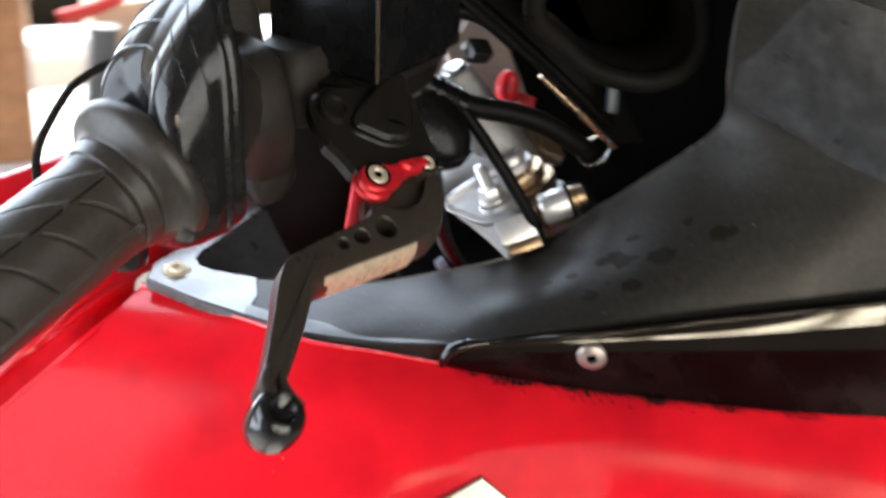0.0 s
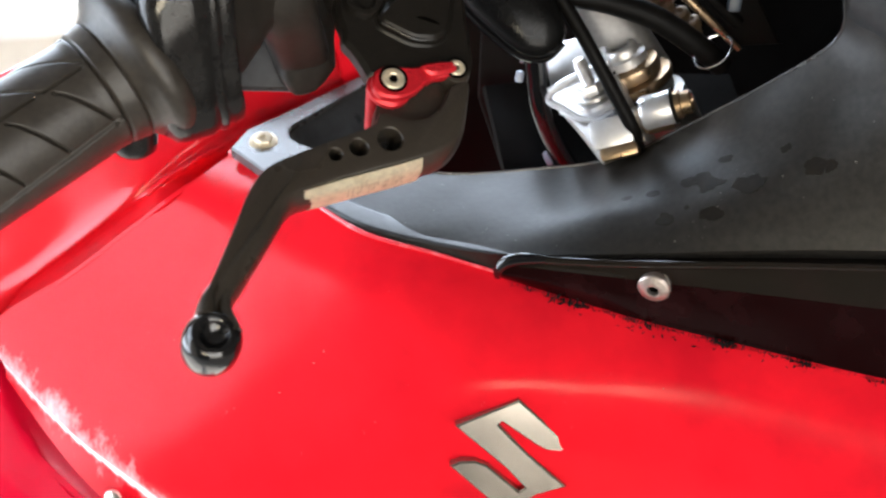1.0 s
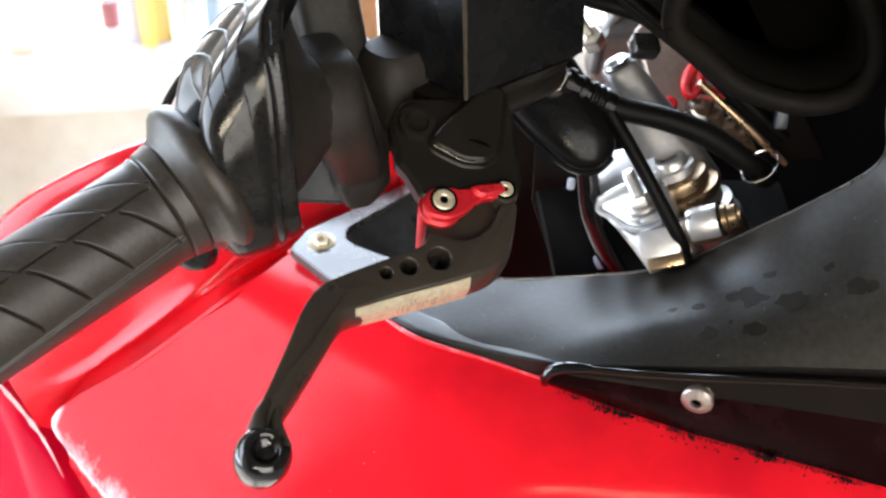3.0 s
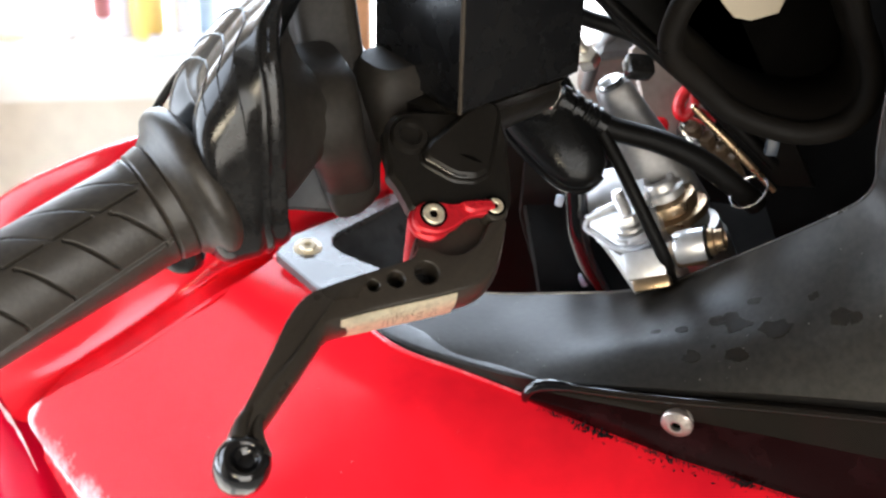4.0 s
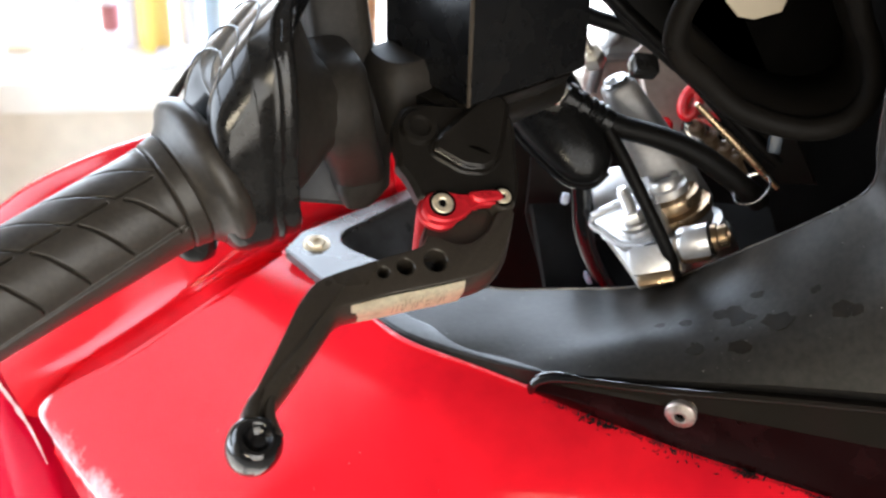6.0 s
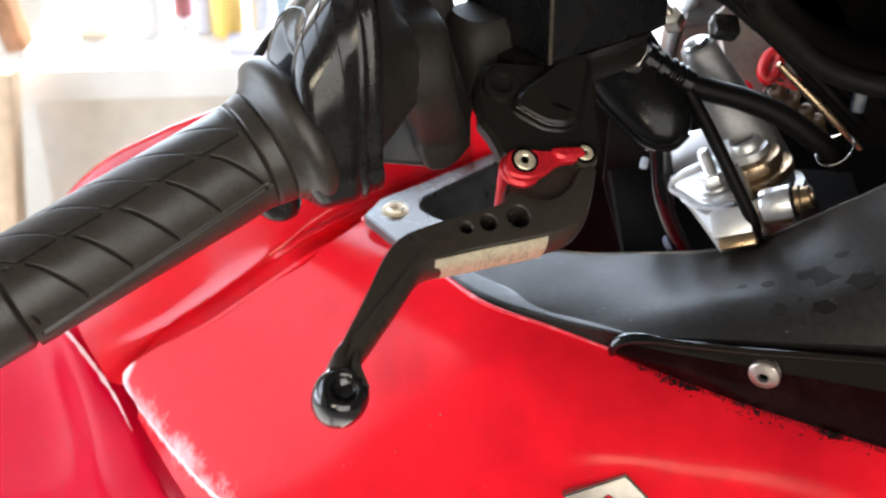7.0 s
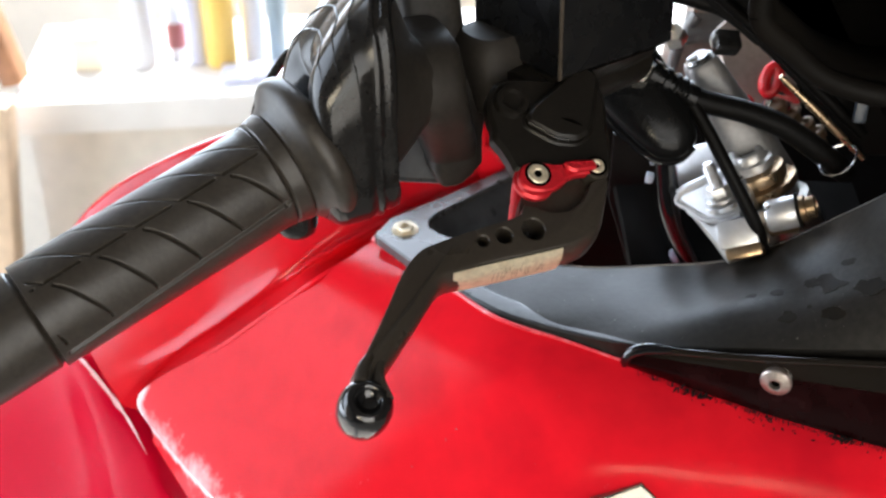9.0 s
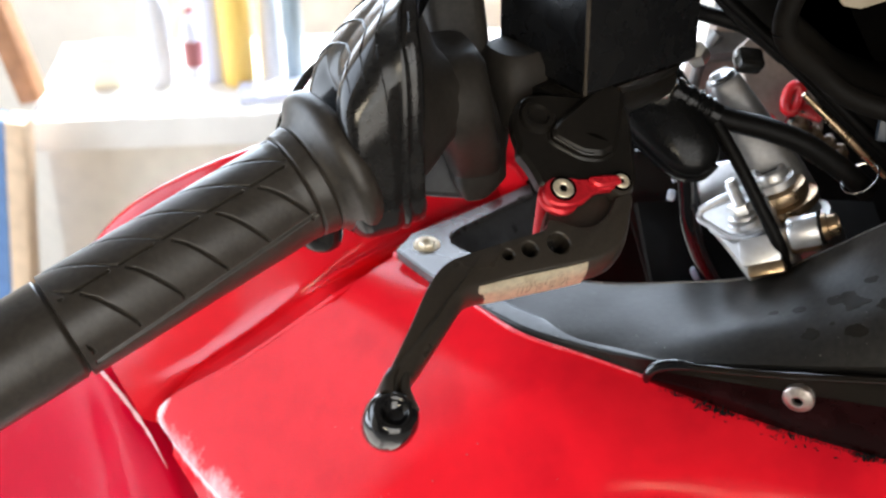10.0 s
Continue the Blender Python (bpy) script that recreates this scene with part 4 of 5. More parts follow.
part("master_cylinder", tube([(-0.006, 0.036, 1.008), (0.014, 0.058, 1.010), (0.030, 0.076, 1.010)], 0.011, 12, 20), CAST, bike)

# handlebar: grip, flange, throttle and switch housings, all round one axis
BAR = basis((-0.072, -0.003, 1.006), (-0.242, -0.18, 0.954), (0.763, 0.568, 0.302))


def groove(d, width):
    return max(0.0, 1 - abs(d) / width)


def grip_radius(th, h):
    """Radius of the rubber grip: plain outer end, patterned sleeve, swelling and flange."""
    if h < -0.0865:
        base = 0.0158 - 0.0014 * groove(h + 0.0865, 0.0016)
    elif h < -0.012:
        base = 0.0164
    elif h < -0.0030:
        base = 0.0164 + 0.0016 * ((h + 0.012) / 0.009) ** 1.3
    elif h < 0.0012:
        base = 0.0180 + 0.0040 * ((h + 0.0030) / 0.0042) ** 1.7
    else:
        base = 0.0208 + 0.0040 * math.sqrt(max(0.0, 1 - ((h - 0.0054) / 0.0044) ** 2))
    cut = 0.0
    if -0.0845 < h < -0.0095:
        d = math.degrees(th) % 180.0
        pitch = 0.0145
        cut = 1.2 * groove((d - (92 - 250 * (h + 0.0107))) * 0.000286, 0.0009)          # lengthwise seam
        s = (h + 0.0223 + 0.0870) % pitch                                          # way along from the vertex
        if abs(d - 31) < 4 and s < 0.0118:
            cut = max(cut, groove((d - 31.5) * 0.000286, 0.0005))
        if 36 < d < 98:                                                            # curved line down to the seam
            w = 0.002 + 0.0092 * min(max((d - 39) / 53, 0), 1) ** 0.72
            q = (s - w + pitch / 2) % pitch - pitch / 2
            cut = max(cut, groove(q, 0.00055))
        e = d - 180 if d > 110 else d
        if -42 < e < 33:                                                                 # slanted line over the top
            w = -0.00033 * (32 - e)
            q = (s - w + pitch / 2) % pitch - pitch / 2
            cut = max(cut, groove(q, 0.00055))
    for g in (-0.0085, -0.0030):
        cut = max(cut, 0.8 * groove(h - g, 0.0006))
    return base - 0.0008 * min(cut * 1.6, 1.3)


bm = bmesh.new()
heights = [-0.145 + 0.055 * k / 10 for k in range(10)] + [-0.0900 + 0.1000 * k / 280 for k in range(281)]
sides, rings = 400, []
for h in heights:
    rings.append([bm.verts.new(BAR @ V(grip_radius(2 * math.pi * k / sides, h) * math.cos(2 * math.pi * k / sides), grip_radius(2 * math.pi * k / sides, h) * math.sin(2 * math.pi * k / sides), h)) for k in range(sides)])
for a, b in zip(rings, rings[1:]):
    for k in range(sides):
        bm.faces.new((a[k], a[(k + 1) % sides], b[(k + 1) % sides], b[k]))
bm.faces.new(rings[0][::-1])
bm.faces.new(rings[-1])
part("grip", bm, RUBBER, bike, "patterned black rubber throttle grip", 60)
part("housing_nub", lathe(basis((-0.0737, 0.004, 0.982), (1, 0, 0), (-0.05, -0.1, -0.99)), [(0.0068, -0.012), (0.0068, 0.001), (0.0062, 0.004), (0.004, 0.0058), (0.0005, 0.0064)], 24), SATIN, bike)
SWEEP = [(-180, 0), (-120, 4), (-60, 22), (-30, 32), (-8, 33), (10, 28), (26, 18), (42, 12.5), (59, 9.4), (87, 4.4), (113, 0.8), (140, 0), (181, 0)]


def lean(a, h):
    """The housings reach up and inwards from the bar towards the cables."""
    d = (math.degrees(a) + 180) % 360 - 180
    s = next(p + (q - p) * (d - x) / (y - x) for (x, p), (y, q) in zip(SWEEP, SWEEP[1:]) if x <= d < y) / 1000
    w = min(max(h / 0.014, 0), 1)
    c = max(0.0, math.cos(a - 0.09))
    return V(0.763, 0.568, 0.302) * s * (0.5 + 0.5 * w * w) + V(0, 0, (0.007 + 0.014 * w) * c)


prof = [(0.0080, -0.0010), (0.0190, -0.0003), (0.0215, 0.0010), (0.0224, 0.0022)]
prof += [(0.0228 + 0.0022 * k / 8, 0.003 + 0.0009 * k) for k in range(9)]
prof += [(0.0246, 0.0126), (0.0256, 0.0134), (0.0257, 0.0142), (0.0250, 0.0149), (0.0250, 0.0164), (0.0256, 0.0172), (0.0256, 0.0196), (0.0246, 0.0206), (0.0190, 0.0212)]
def shoulder(a, h):
    """A squarish section with its shoulder up and forwards."""
    c, s = abs(math.cos(a - radians(88))), abs(math.sin(a - radians(88)))
    return 0.965 * (c ** 3.4 + s ** 3.4) ** (-1 / 3.4)


part("throttle_housing", lathe(BAR, prof, 160, shift=lean, squash=shoulder), SATIN, bike, "glossy black throttle housing with moulded lines", 45)
for h, first, last in ((0.0034, -70, 40), (0.0068, -70, 52), (0.0100, -70, 62)):
    r = 0.0228 + 0.0022 * (h - 0.003) / 0.0072
    seam = []
    for k in range(24):
        a = radians(first + (last - first) * k / 23)
        q = r * shoulder(a, h)
        seam.append(BAR @ V(q * math.cos(a), q * math.sin(a), h) + lean(a, h))
    part("moulded_line", tube(seam, lambda w: 0.00055 * (1 - 0.7 * w), 60, 8), SATIN, bike)
part("switch_housing", lathe(BAR, [(0.0150, 0.0195), (0.0188, 0.0203), (0.0187, 0.0235), (0.0176, 0.0285), (0.0155, 0.0340), (0.0130, 0.0400), (0.0110, 0.052)], 64, shift=lambda a, h: lean(a, 0.014) * 0.7 * min(1, max(0, (0.050 - h) / 0.028))), DASH, bike, "matt black switch housing")

RECESS = basis((-0.0433, 0.0330, 0.982), (1, 0, 0), (0.15, -0.86, 0.49))
part("switch_back", slab(RECESS, [(-0.006, -0.001), (0.014, -0.0015), (0.0165, 0.001), (0.0165, 0.045), (0.0020, 0.058), (-0.013, 0.058), (-0.013, 0.030), (-0.006, 0.024)], 0.0, -0.016, 0.0012), PANEL_LIP, bike)
part("handlebar", lathe(BAR, [(0.0100, 0.045), (0.0100, 0.058)], 32), DASH, bike)


def tower(levels, sides=40, power=2.6):
    """A body of rounded-square levels (x, y, z, half width, half depth, turn in degrees)."""
    bm, rings = bmesh.new(), []
    for x, y, z, w, d, turn in levels:
        ring = []
        for k in range(sides):
            a = 2 * math.pi * k / sides
            c, s = math.cos(a), math.sin(a)
            q = (abs(c) ** power + abs(s) ** power) ** (-1 / power)
            px, py, t = q * c * w, q * s * d, radians(turn)
            ring.append(bm.verts.new((x + px * math.cos(t) - py * math.sin(t), y + px * math.sin(t) + py * math.cos(t), z)))
        rings.append(ring)
    for a, b in zip(rings, rings[1:]):
        for k in range(sides):
            bm.faces.new((a[k], a[(k + 1) % sides], b[(k + 1) % sides], b[k]))
    bm.faces.new(rings[0][::-1])
    bm.faces.new(rings[-1])
    return bm


part("bar_clamp", tower([(-0.0140, 0.050, 1.0020, 0.010, 0.009, 40), (-0.0140, 0.050, 1.0045, 0.013, 0.012, 40), (-0.0140, 0.050, 1.0240, 0.013, 0.012, 40), (-0.0140, 0.050, 1.0280, 0.010, 0.009, 40)], 40, 3.0), DASH, bike)
part("switch_body", tower([(-0.0290, 0.036, 0.9800, 0.0030, 0.005, 20), (-0.0288, 0.036, 0.9815, 0.0044, 0.007, 20), (-0.0284, 0.038, 0.9840, 0.0068, 0.009, 20), (-0.0280, 0.040, 0.9875, 0.0090, 0.011, 20), (-0.0284, 0.043, 0.9950, 0.0092, 0.011, 20), (-0.0284, 0.045, 1.0020, 0.0102, 0.012, 20), (-0.0272, 0.049, 1.0110, 0.0118, 0.012, 20), (-0.0290, 0.053, 1.0190, 0.0120, 0.012, 20), (-0.0360, 0.056, 1.0260, 0.0105, 0.011, 20), (-0.0420, 0.056, 1.075, 0.0105, 0.010, 20)], 72, 4.2), DASH, bike, "matt black moulded switch body")
part("switch_case", tower([(-0.0284, 0.0390, 0.9880, 0.0080, 0.0085, 22), (-0.0292, 0.0370, 0.9950, 0.0086, 0.0112, 22), (-0.0305, 0.0335, 1.0020, 0.0090, 0.0138, 23), (-0.0320, 0.0300, 1.0090, 0.0092, 0.0155, 24), (-0.0332, 0.0282, 1.0170, 0.0094, 0.0165, 24), (-0.0342, 0.0290, 1.0250, 0.0094, 0.0160, 24), (-0.0350, 0.0310, 1.0310, 0.0090, 0.0140, 24), (-0.0358, 0.0330, 1.0345, 0.0070, 0.0105, 24)], 64, 3.6), DASH, bike, "matt black switch case round the bar")

# window glare on the lower fairing's crease, put into a pale strip
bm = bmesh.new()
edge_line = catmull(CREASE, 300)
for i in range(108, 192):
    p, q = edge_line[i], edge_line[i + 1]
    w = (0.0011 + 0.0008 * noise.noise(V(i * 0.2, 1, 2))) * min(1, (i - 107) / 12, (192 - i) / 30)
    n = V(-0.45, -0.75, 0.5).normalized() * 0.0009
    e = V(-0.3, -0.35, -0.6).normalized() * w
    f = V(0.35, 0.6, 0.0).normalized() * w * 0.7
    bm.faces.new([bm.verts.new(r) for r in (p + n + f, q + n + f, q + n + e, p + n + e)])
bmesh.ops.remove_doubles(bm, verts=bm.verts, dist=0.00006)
part("crease_glare_strip", bm, CREASE_GLARE, bike, "pale strip for the glare along the fairing crease")

part("throttle_wire", tube([(-0.050, 0.062, 1.024), (-0.070, 0.060, 1.021), (-0.081, 0.060, 1.016), (-0.088, 0.060, 1.009), (-0.097, 0.060, 0.993), (-0.098, 0.060, 0.979), (-0.092, 0.066, 0.965), (-0.07, 0.08, 0.955)], 0.0015, 40, 8), SATIN, bike)

# fork clamp, bolts and hoses behind the panel
FA = V(-0.42, 0.1, 0.9).normalized()
FK = basis((0.0850, 0.103, 0.9435), (1, 0, 0.45), FA)
fork = part("fork_tube", lathe(FK, [(0.0172, -0.16), (0.0172, -0.012), (0.0160, -0.011), (0.0160, -0.006), (0.0130, -0.005), (0.0130, -0.001)], 48), ALU, bike, "silver fork leg with stepped cap")
part("cap_ring", lathe(FK, [(0.0120, -0.001), (0.0140, 0.0), (0.0142, 0.0016), (0.0140, 0.0032), (0.0110, 0.0040)], 48), BRASSY, fork, "golden stepped ring")
part("cap_ring", lathe(FK, [(0.0100, 0.0039), (0.0112, 0.0042), (0.0114, 0.0062), (0.0110, 0.0085), (0.0080, 0.0092)], 48), BRASSY, fork, "golden stepped ring")
part("fork_cap", lathe(FK, [(0.0072, 0.0090), (0.0080, 0.0095), (0.0080, 0.0125), (0.0062, 0.0130), (0.0060, 0.0155), (0.0054, 0.0162), (0.0038, 0.0162), (0.0034, 0.0148), (0.0002, 0.0148)], 48), ALU, fork)
FACE = basis((0.064, 0.104, 0.948), (1, -0.3, 0.5), (-0.5, -0.6, 0.6))
clamp = part("fork_clamp", slab(FACE, mm([(-12.7, 8.0), (-10.5, 11.4), (-4.2, 13.9), (3.9, 13.4), (9.6, 13.6), (12.6, 6.3), (13.9, -3.3), (12.8, -9.6), (10.7, -15.9), (-12.0, -9.2), (-12.5, 1.3)]), 0.0, -0.020, 0.0012), ALU_BRIGHT, bike, "pale cast aluminium fork clamp")
LEDGE = [(-10.9, -6.1), (-8.2, -5.2), (4.8, -3.1), (13.8, -2.5), (16.6, -9.5), (18.4, -18.3), (12.9, -19.6), (7.6, -20.4), (3.2, -20.1), (-0.9, -18.6), (-4.1, -15.9), (-6.5, -13.4), (-11.5, -9.3)]
part("clamp_ledge", slab(FACE, mm(LEDGE), 0.0042, -0.004, 0.0016), ALU_BRIGHT, clamp)
part("ledge_back", tube([FACE @ V(x / 1000, y / 1000, 0.0026) for x, y in ((-11.2, -5.2), (-3.7, -3.3), (4.7, -1.9), (13.2, -1.3))], 0.0019, 24, 10), ALU_BRIGHT, clamp)
part("ledge_lip", tube([FACE @ V(x / 1000, y / 1000, 0.0040) for x, y in LEDGE[6:] + LEDGE[:1]], 0.0009, 40, 8), ALU_BRIGHT, clamp, "bright worn lip of the clamp")
part("clamp_skirt", slab(FACE, mm([(-11.5, -9.0), (-7.5, -13.2), (0.5, -19.8), (20.7, -18.5), (21.2, -32.0), (4.2, -35.9), (-1.1, -25.9), (-7.6, -15.1)]), 0.0020, -0.018, 0.0014), ALU, clamp)
side = V(1, -0.15, 0.38).normalized()
BLOCK = basis(FACE @ V(0.0115, -0.0270, 0.0045), side, V(-0.30, -0.80, 0.52))
part("clamp_boss", box(BLOCK, 0.0150, 0.0105, 0.0100, 0.0017), ALU_BRIGHT, clamp)
part("clamp_boss", lathe(basis((0.0838, 0.077, 0.9460), (0, 1, 0), side), [(0.0054, 0.0), (0.0060, 0.001), (0.0060, 0.0105), (0.0054, 0.0115)], 28), ALU_BRIGHT, clamp)
part("pinch_bolt", lathe(basis((0.0952, 0.0753, 0.9505), (0, 1, 0), side), [(0.0050, -0.002), (0.0050, 0.0015), (0.0042, 0.002), (0.0042, 0.0050), (0.0030, 0.0055), (0.0025, 0.004), (0.0002, 0.004)], 24), BRASSY, clamp, "golden pinch bolt")
part("pinch_ring", lathe(basis((0.0938, 0.0756, 0.9499), (0, 1, 0), side), [(0.0046, 0.0), (0.0064, 0.0002), (0.0064, 0.0012), (0.0046, 0.0014)], 28), GAUGE, clamp, "thin black ring")
part("clamp_lug", box(BLOCK @ pose(0.0012, -0.0072, 0.0012), 0.0136, 0.0046, 0.0076, 0.0014), BRASSY, clamp, "golden lower lug")
part("clamp_lug", lathe(basis((0.0846, 0.0790, 0.9425), (0, 1, 0), side), [(0.0052, 0.0), (0.0056, 0.0008), (0.0056, 0.0098), (0.0052, 0.0105)], 28), BRASSY, clamp, "golden lower lug")
STUD = basis(FACE @ V(0.0070, -0.0135, 0.0044), (1, 0, 0.45), FA)
stud = part("clamp_stud", lathe(STUD, [(0.0026, 0.0)] + [(0.0026 - 0.0003 * (k % 2), 0.004 + 0.0005 * k) for k in range(24)] + [(0.0018, 0.0168), (0.0002, 0.0168)], 24), ALU_BRIGHT, clamp, "steel stud with nut and washers")
part("washer", lathe(STUD, [(0.0030, -0.002), (0.0066, -0.0015), (0.0068, 0.0004), (0.0030, 0.0010)], 36), ALU_BRIGHT, stud)
part("washer", lathe(STUD, [(0.0030, 0.0012), (0.0058, 0.0014), (0.0058, 0.0024), (0.0030, 0.0028)], 36), ALU, stud)
part("nut", lathe(STUD, [(0.0024, 0.0030), (0.0044, 0.0032), (0.0046, 0.0038), (0.0046, 0.0062), (0.0042, 0.0070), (0.0024, 0.0072)], 6), ALU_BRIGHT, stud)
POST = basis((0.0775, 0.118, 0.9560), (1, 0.25, 0.56), (-0.0185, 0.0, 0.0329))
square = lambda a, h: (abs(math.cos(a)) ** 3 + abs(math.sin(a)) ** 3) ** (-1 / 3)
post_top = part("steering_post", lathe(POST, [(0.0135, -0.020), (0.0120, 0.0), (0.0082, 0.026), (0.0068, 0.0350), (0.0064, 0.0372), (0.0056, 0.0382), (0.0048, 0.0380), (0.0044, 0.0372), (0.0002, 0.0370)], 40, squash=square), POST_METAL, bike, "grey tapered metal steering post")
part("post_cap", lathe(POST, [(0.0050, 0.0376), (0.0052, 0.0390), (0.0044, 0.0400), (0.0002, 0.0402)], 32), CHROME, post_top, "bright round cap")
PLT = basis((0.0890, 0.162, 0.9690), (1, 0, 0), (0.0, -0.75, 0.65))
part("yoke_plate", slab(PLT, [(-0.020, 0.014), (-0.004, 0.030), (0.010, 0.012), (0.016, -0.018), (0.000, -0.026), (-0.014, -0.008)], 0.0, -0.006, 0.001), ALU_DULL, bike, "dull brownish metal yoke plate")
part("yoke_plate", slab(PLT @ pose(-0.006, 0.026, -0.014), [(-0.026, -0.012), (-0.020, 0.016), (0.012, 0.022), (0.016, -0.006)], 0.0, -0.008, 0.002), POST_METAL, bike, "pale cast metal yoke plate")
hexbolt = part("threaded_rod", lathe(basis((0.0383, 0.128, 1.0135), (1, 0, 0), (0.0101, 0.0, -0.0165)), [(0.0020, -0.012)] + [(0.0021 - 0.0003 * (k % 2), -0.010 + 0.0006 * k) for k in range(48)] + [(0.0018, 0.0195)], 20), STEEL, bike, "silver threaded rod with a nut")
HEAD = basis((0.0, 0.190, 0.0), (1, 0, 0), (0, -1, 0))
part("steering_head", slab(HEAD, rounded([(0.0520, 0.9500), (0.0535, 0.9690), (0.0590, 0.9735), (0.0610, 0.9840), (0.0680, 0.9880), (0.0780, 0.9720), (0.0860, 0.9480), (0.0700, 0.9380)], 60), 0.0, -0.012, 0.0025), ALU_DULL, bike, "dull brownish cast steering head")
part("head_rib", tube([HEAD @ V(0.0545, 0.9530, 0.002), HEAD @ V(0.0575, 0.9680, 0.002), HEAD @ V(0.0640, 0.9800, 0.002)], 0.0026, 20, 10), POST_METAL, bike)
for k, (x, z, d) in enumerate(((0.0955, 0.9570, 0.010), (0.1015, 0.9530, 0.013), (0.1075, 0.9490, 0.013), (0.1125, 0.9455, 0.010))):
    part("yoke_bolt", lathe(basis((x, 0.146, z), (0, 1, 0), (-0.42, -0.25, 0.85)), [(0.0020, -d), (0.0021, 0.0), (0.0032, 0.0002), (0.0034, 0.0012), (0.0032, 0.0034), (0.0018, 0.0038), (0.0002, 0.0030)], 6 if k % 2 else 18), YOKE_BROWN, bike, "brown tarnished yoke bolt")
part("yoke_rail", tube([(0.0890, 0.152, 0.9520), (0.1000, 0.152, 0.9440), (0.1180, 0.150, 0.9330)], 0.0034, 16, 10), YOKE_BROWN, bike)
part("nut", lathe(basis((0.0500, 0.128, 0.9945), (1, 0, 0), (-0.35, -0.45, 0.80)), [(0.0024, -0.003), (0.0044, -0.0028), (0.0047, -0.002), (0.0047, 0.0022), (0.0042, 0.0030), (0.0024, 0.0030)], 6), STEEL, hexbolt)
part("clip_block", box(basis((0.068, 0.118, 0.9965), (1, -0.1, 0.4), (0.3, -0.5, 0.8)), 0.010, 0.008, 0.007, 0.0015), SATIN, bike)
# ignition key on its ring
ring_pts = [(0.0910 + 0.0027 * math.cos(a) + 0.0010 * math.sin(a), 0.147 + 0.002 * math.sin(a), 0.9690 + 0.0048 * math.sin(a)) for a in [k * math.pi / 6 for k in range(13)]]
part("key_tag", tube(ring_pts, 0.0024, 36, 12), RED_GLOSS, bike, "bright red key tag")
part("key_tag", box(basis((0.0985, 0.147, 0.9630), (1, 0, -0.4), (0, -1, 0.4)), 0.010, 0.0055, 0.003, 0.001), RED_GLOSS, bike)
part("red_grommet", lathe(basis((0.0815, 0.143, 0.9605), (1, 0, 0), (0, -0.8, 0.6)), [(0.0032, -0.003), (0.0035, 0.0), (0.0022, 0.002)], 16), RED_GLOSS, bike)
part("key_ring", tube([(0.094 + 0.005 * math.cos(a), 0.146, 0.958 + 0.006 * math.sin(a)) for a in [k * math.pi / 6 for k in range(13)]], 0.0006, 36, 6), CHROME, bike)
part("key", box(basis((0.0935, 0.146, 0.9555), (0.6, 0, -1), (0, -1, 0.4)), 0.012, 0.0045, 0.002, 0.0005), CHROME, bike)
# brake hose and its fitting
hose = part("brake_hose", tube([(0.040, 0.094, 0.994), (0.0559, 0.094, 0.9846), (0.0745, 0.093, 0.9801), (0.0892, 0.092, 0.9744), (0.1047, 0.092, 0.9635), (0.1130, 0.095, 0.9555)], 0.0043, 50, 16), HOSE, bike, "black rubber brake hose")
part("hose_fitting", tube([(0.0335, 0.093, 0.9980), (0.0425, 0.093, 0.9925), (0.0555, 0.093, 0.9850)], lambda w: 0.0046 + 0.0010 * (0.22 < w < 0.34) + 0.0007 * (0.46 < w < 0.52) + 0.0009 * (0.62 < w < 0.86) * (0.6 + 0.4 * math.sin(w * 60)), 90, 18), SHEEN, hose, "dark metal hose fitting with a crimped collar")
part("crimp_ring", tube([(0.0438, 0.093, 0.9917), (0.0452, 0.093, 0.9909)], 0.0056, 4, 18), SHEEN, hose)
part("banjo_bolt", lathe(basis((0.0345, 0.0885, 0.9985), (1, 0, 0), (-0.3, -0.8, 0.5)), [(0.0060, -0.004), (0.0060, 0.002), (0.0048, 0.003), (0.0002, 0.003)], 6), STEEL, hose, "brass-coloured banjo bolt")
part("hose_clip", tube([(0.1085 + 0.0062 * math.cos(a), 0.0885 + 0.004 * math.sin(a), 0.9640 + 0.0036 * math.sin(a) + 0.003 * math.cos(a)) for a in [k * math.pi / 6 for k in range(13)]], 0.00042, 40, 6), CHROME, hose)
part("clutch_cable", tube([(0.0480, 0.0935, 0.9930), (0.0540, 0.0915, 0.9850), (0.0625, 0.0855, 0.9726), (0.0725, 0.0785, 0.9562), (0.0815, 0.0745, 0.9395), (0.0850, 0.0800, 0.9240)], 0.0025, 48, 12), HOSE, bike, "thin black control cable")
SHELL = basis((0.036, 0.083, 0.981), (1, 0, 0), (0.05, -0.80, 0.60))
HOUSE = mm(rounded([(-19.5, 13.0), (-11.0, 24.0), (2.0, 30.0), (13.0, 15.0), (20.4, -1.0), (20.0, -8.5), (14.5, -13.5), (6.0, -13.0), (-3.5, -6.0), (-13.5, 4.0)], 72))


def dome(m, loop, levels):
    """A smooth cap over an outline: each level a share of the way to its middle and a height."""
    bm = bmesh.new()
    mid = sum((V(*p) for p in loop), V(0, 0)) / len(loop)
    rings = [[bm.verts.new(m @ V(*(V(*p).lerp(mid, share)), h)) for p in loop] for share, h in levels]
    for a, b in zip(rings, rings[1:]):
        for k in range(len(loop)):
            bm.faces.new((a[k], a[(k + 1) % len(loop)], b[(k + 1) % len(loop)], b[k]))
    bm.faces.new(rings[0][::-1])
    bm.faces.new(rings[-1])
    return bm


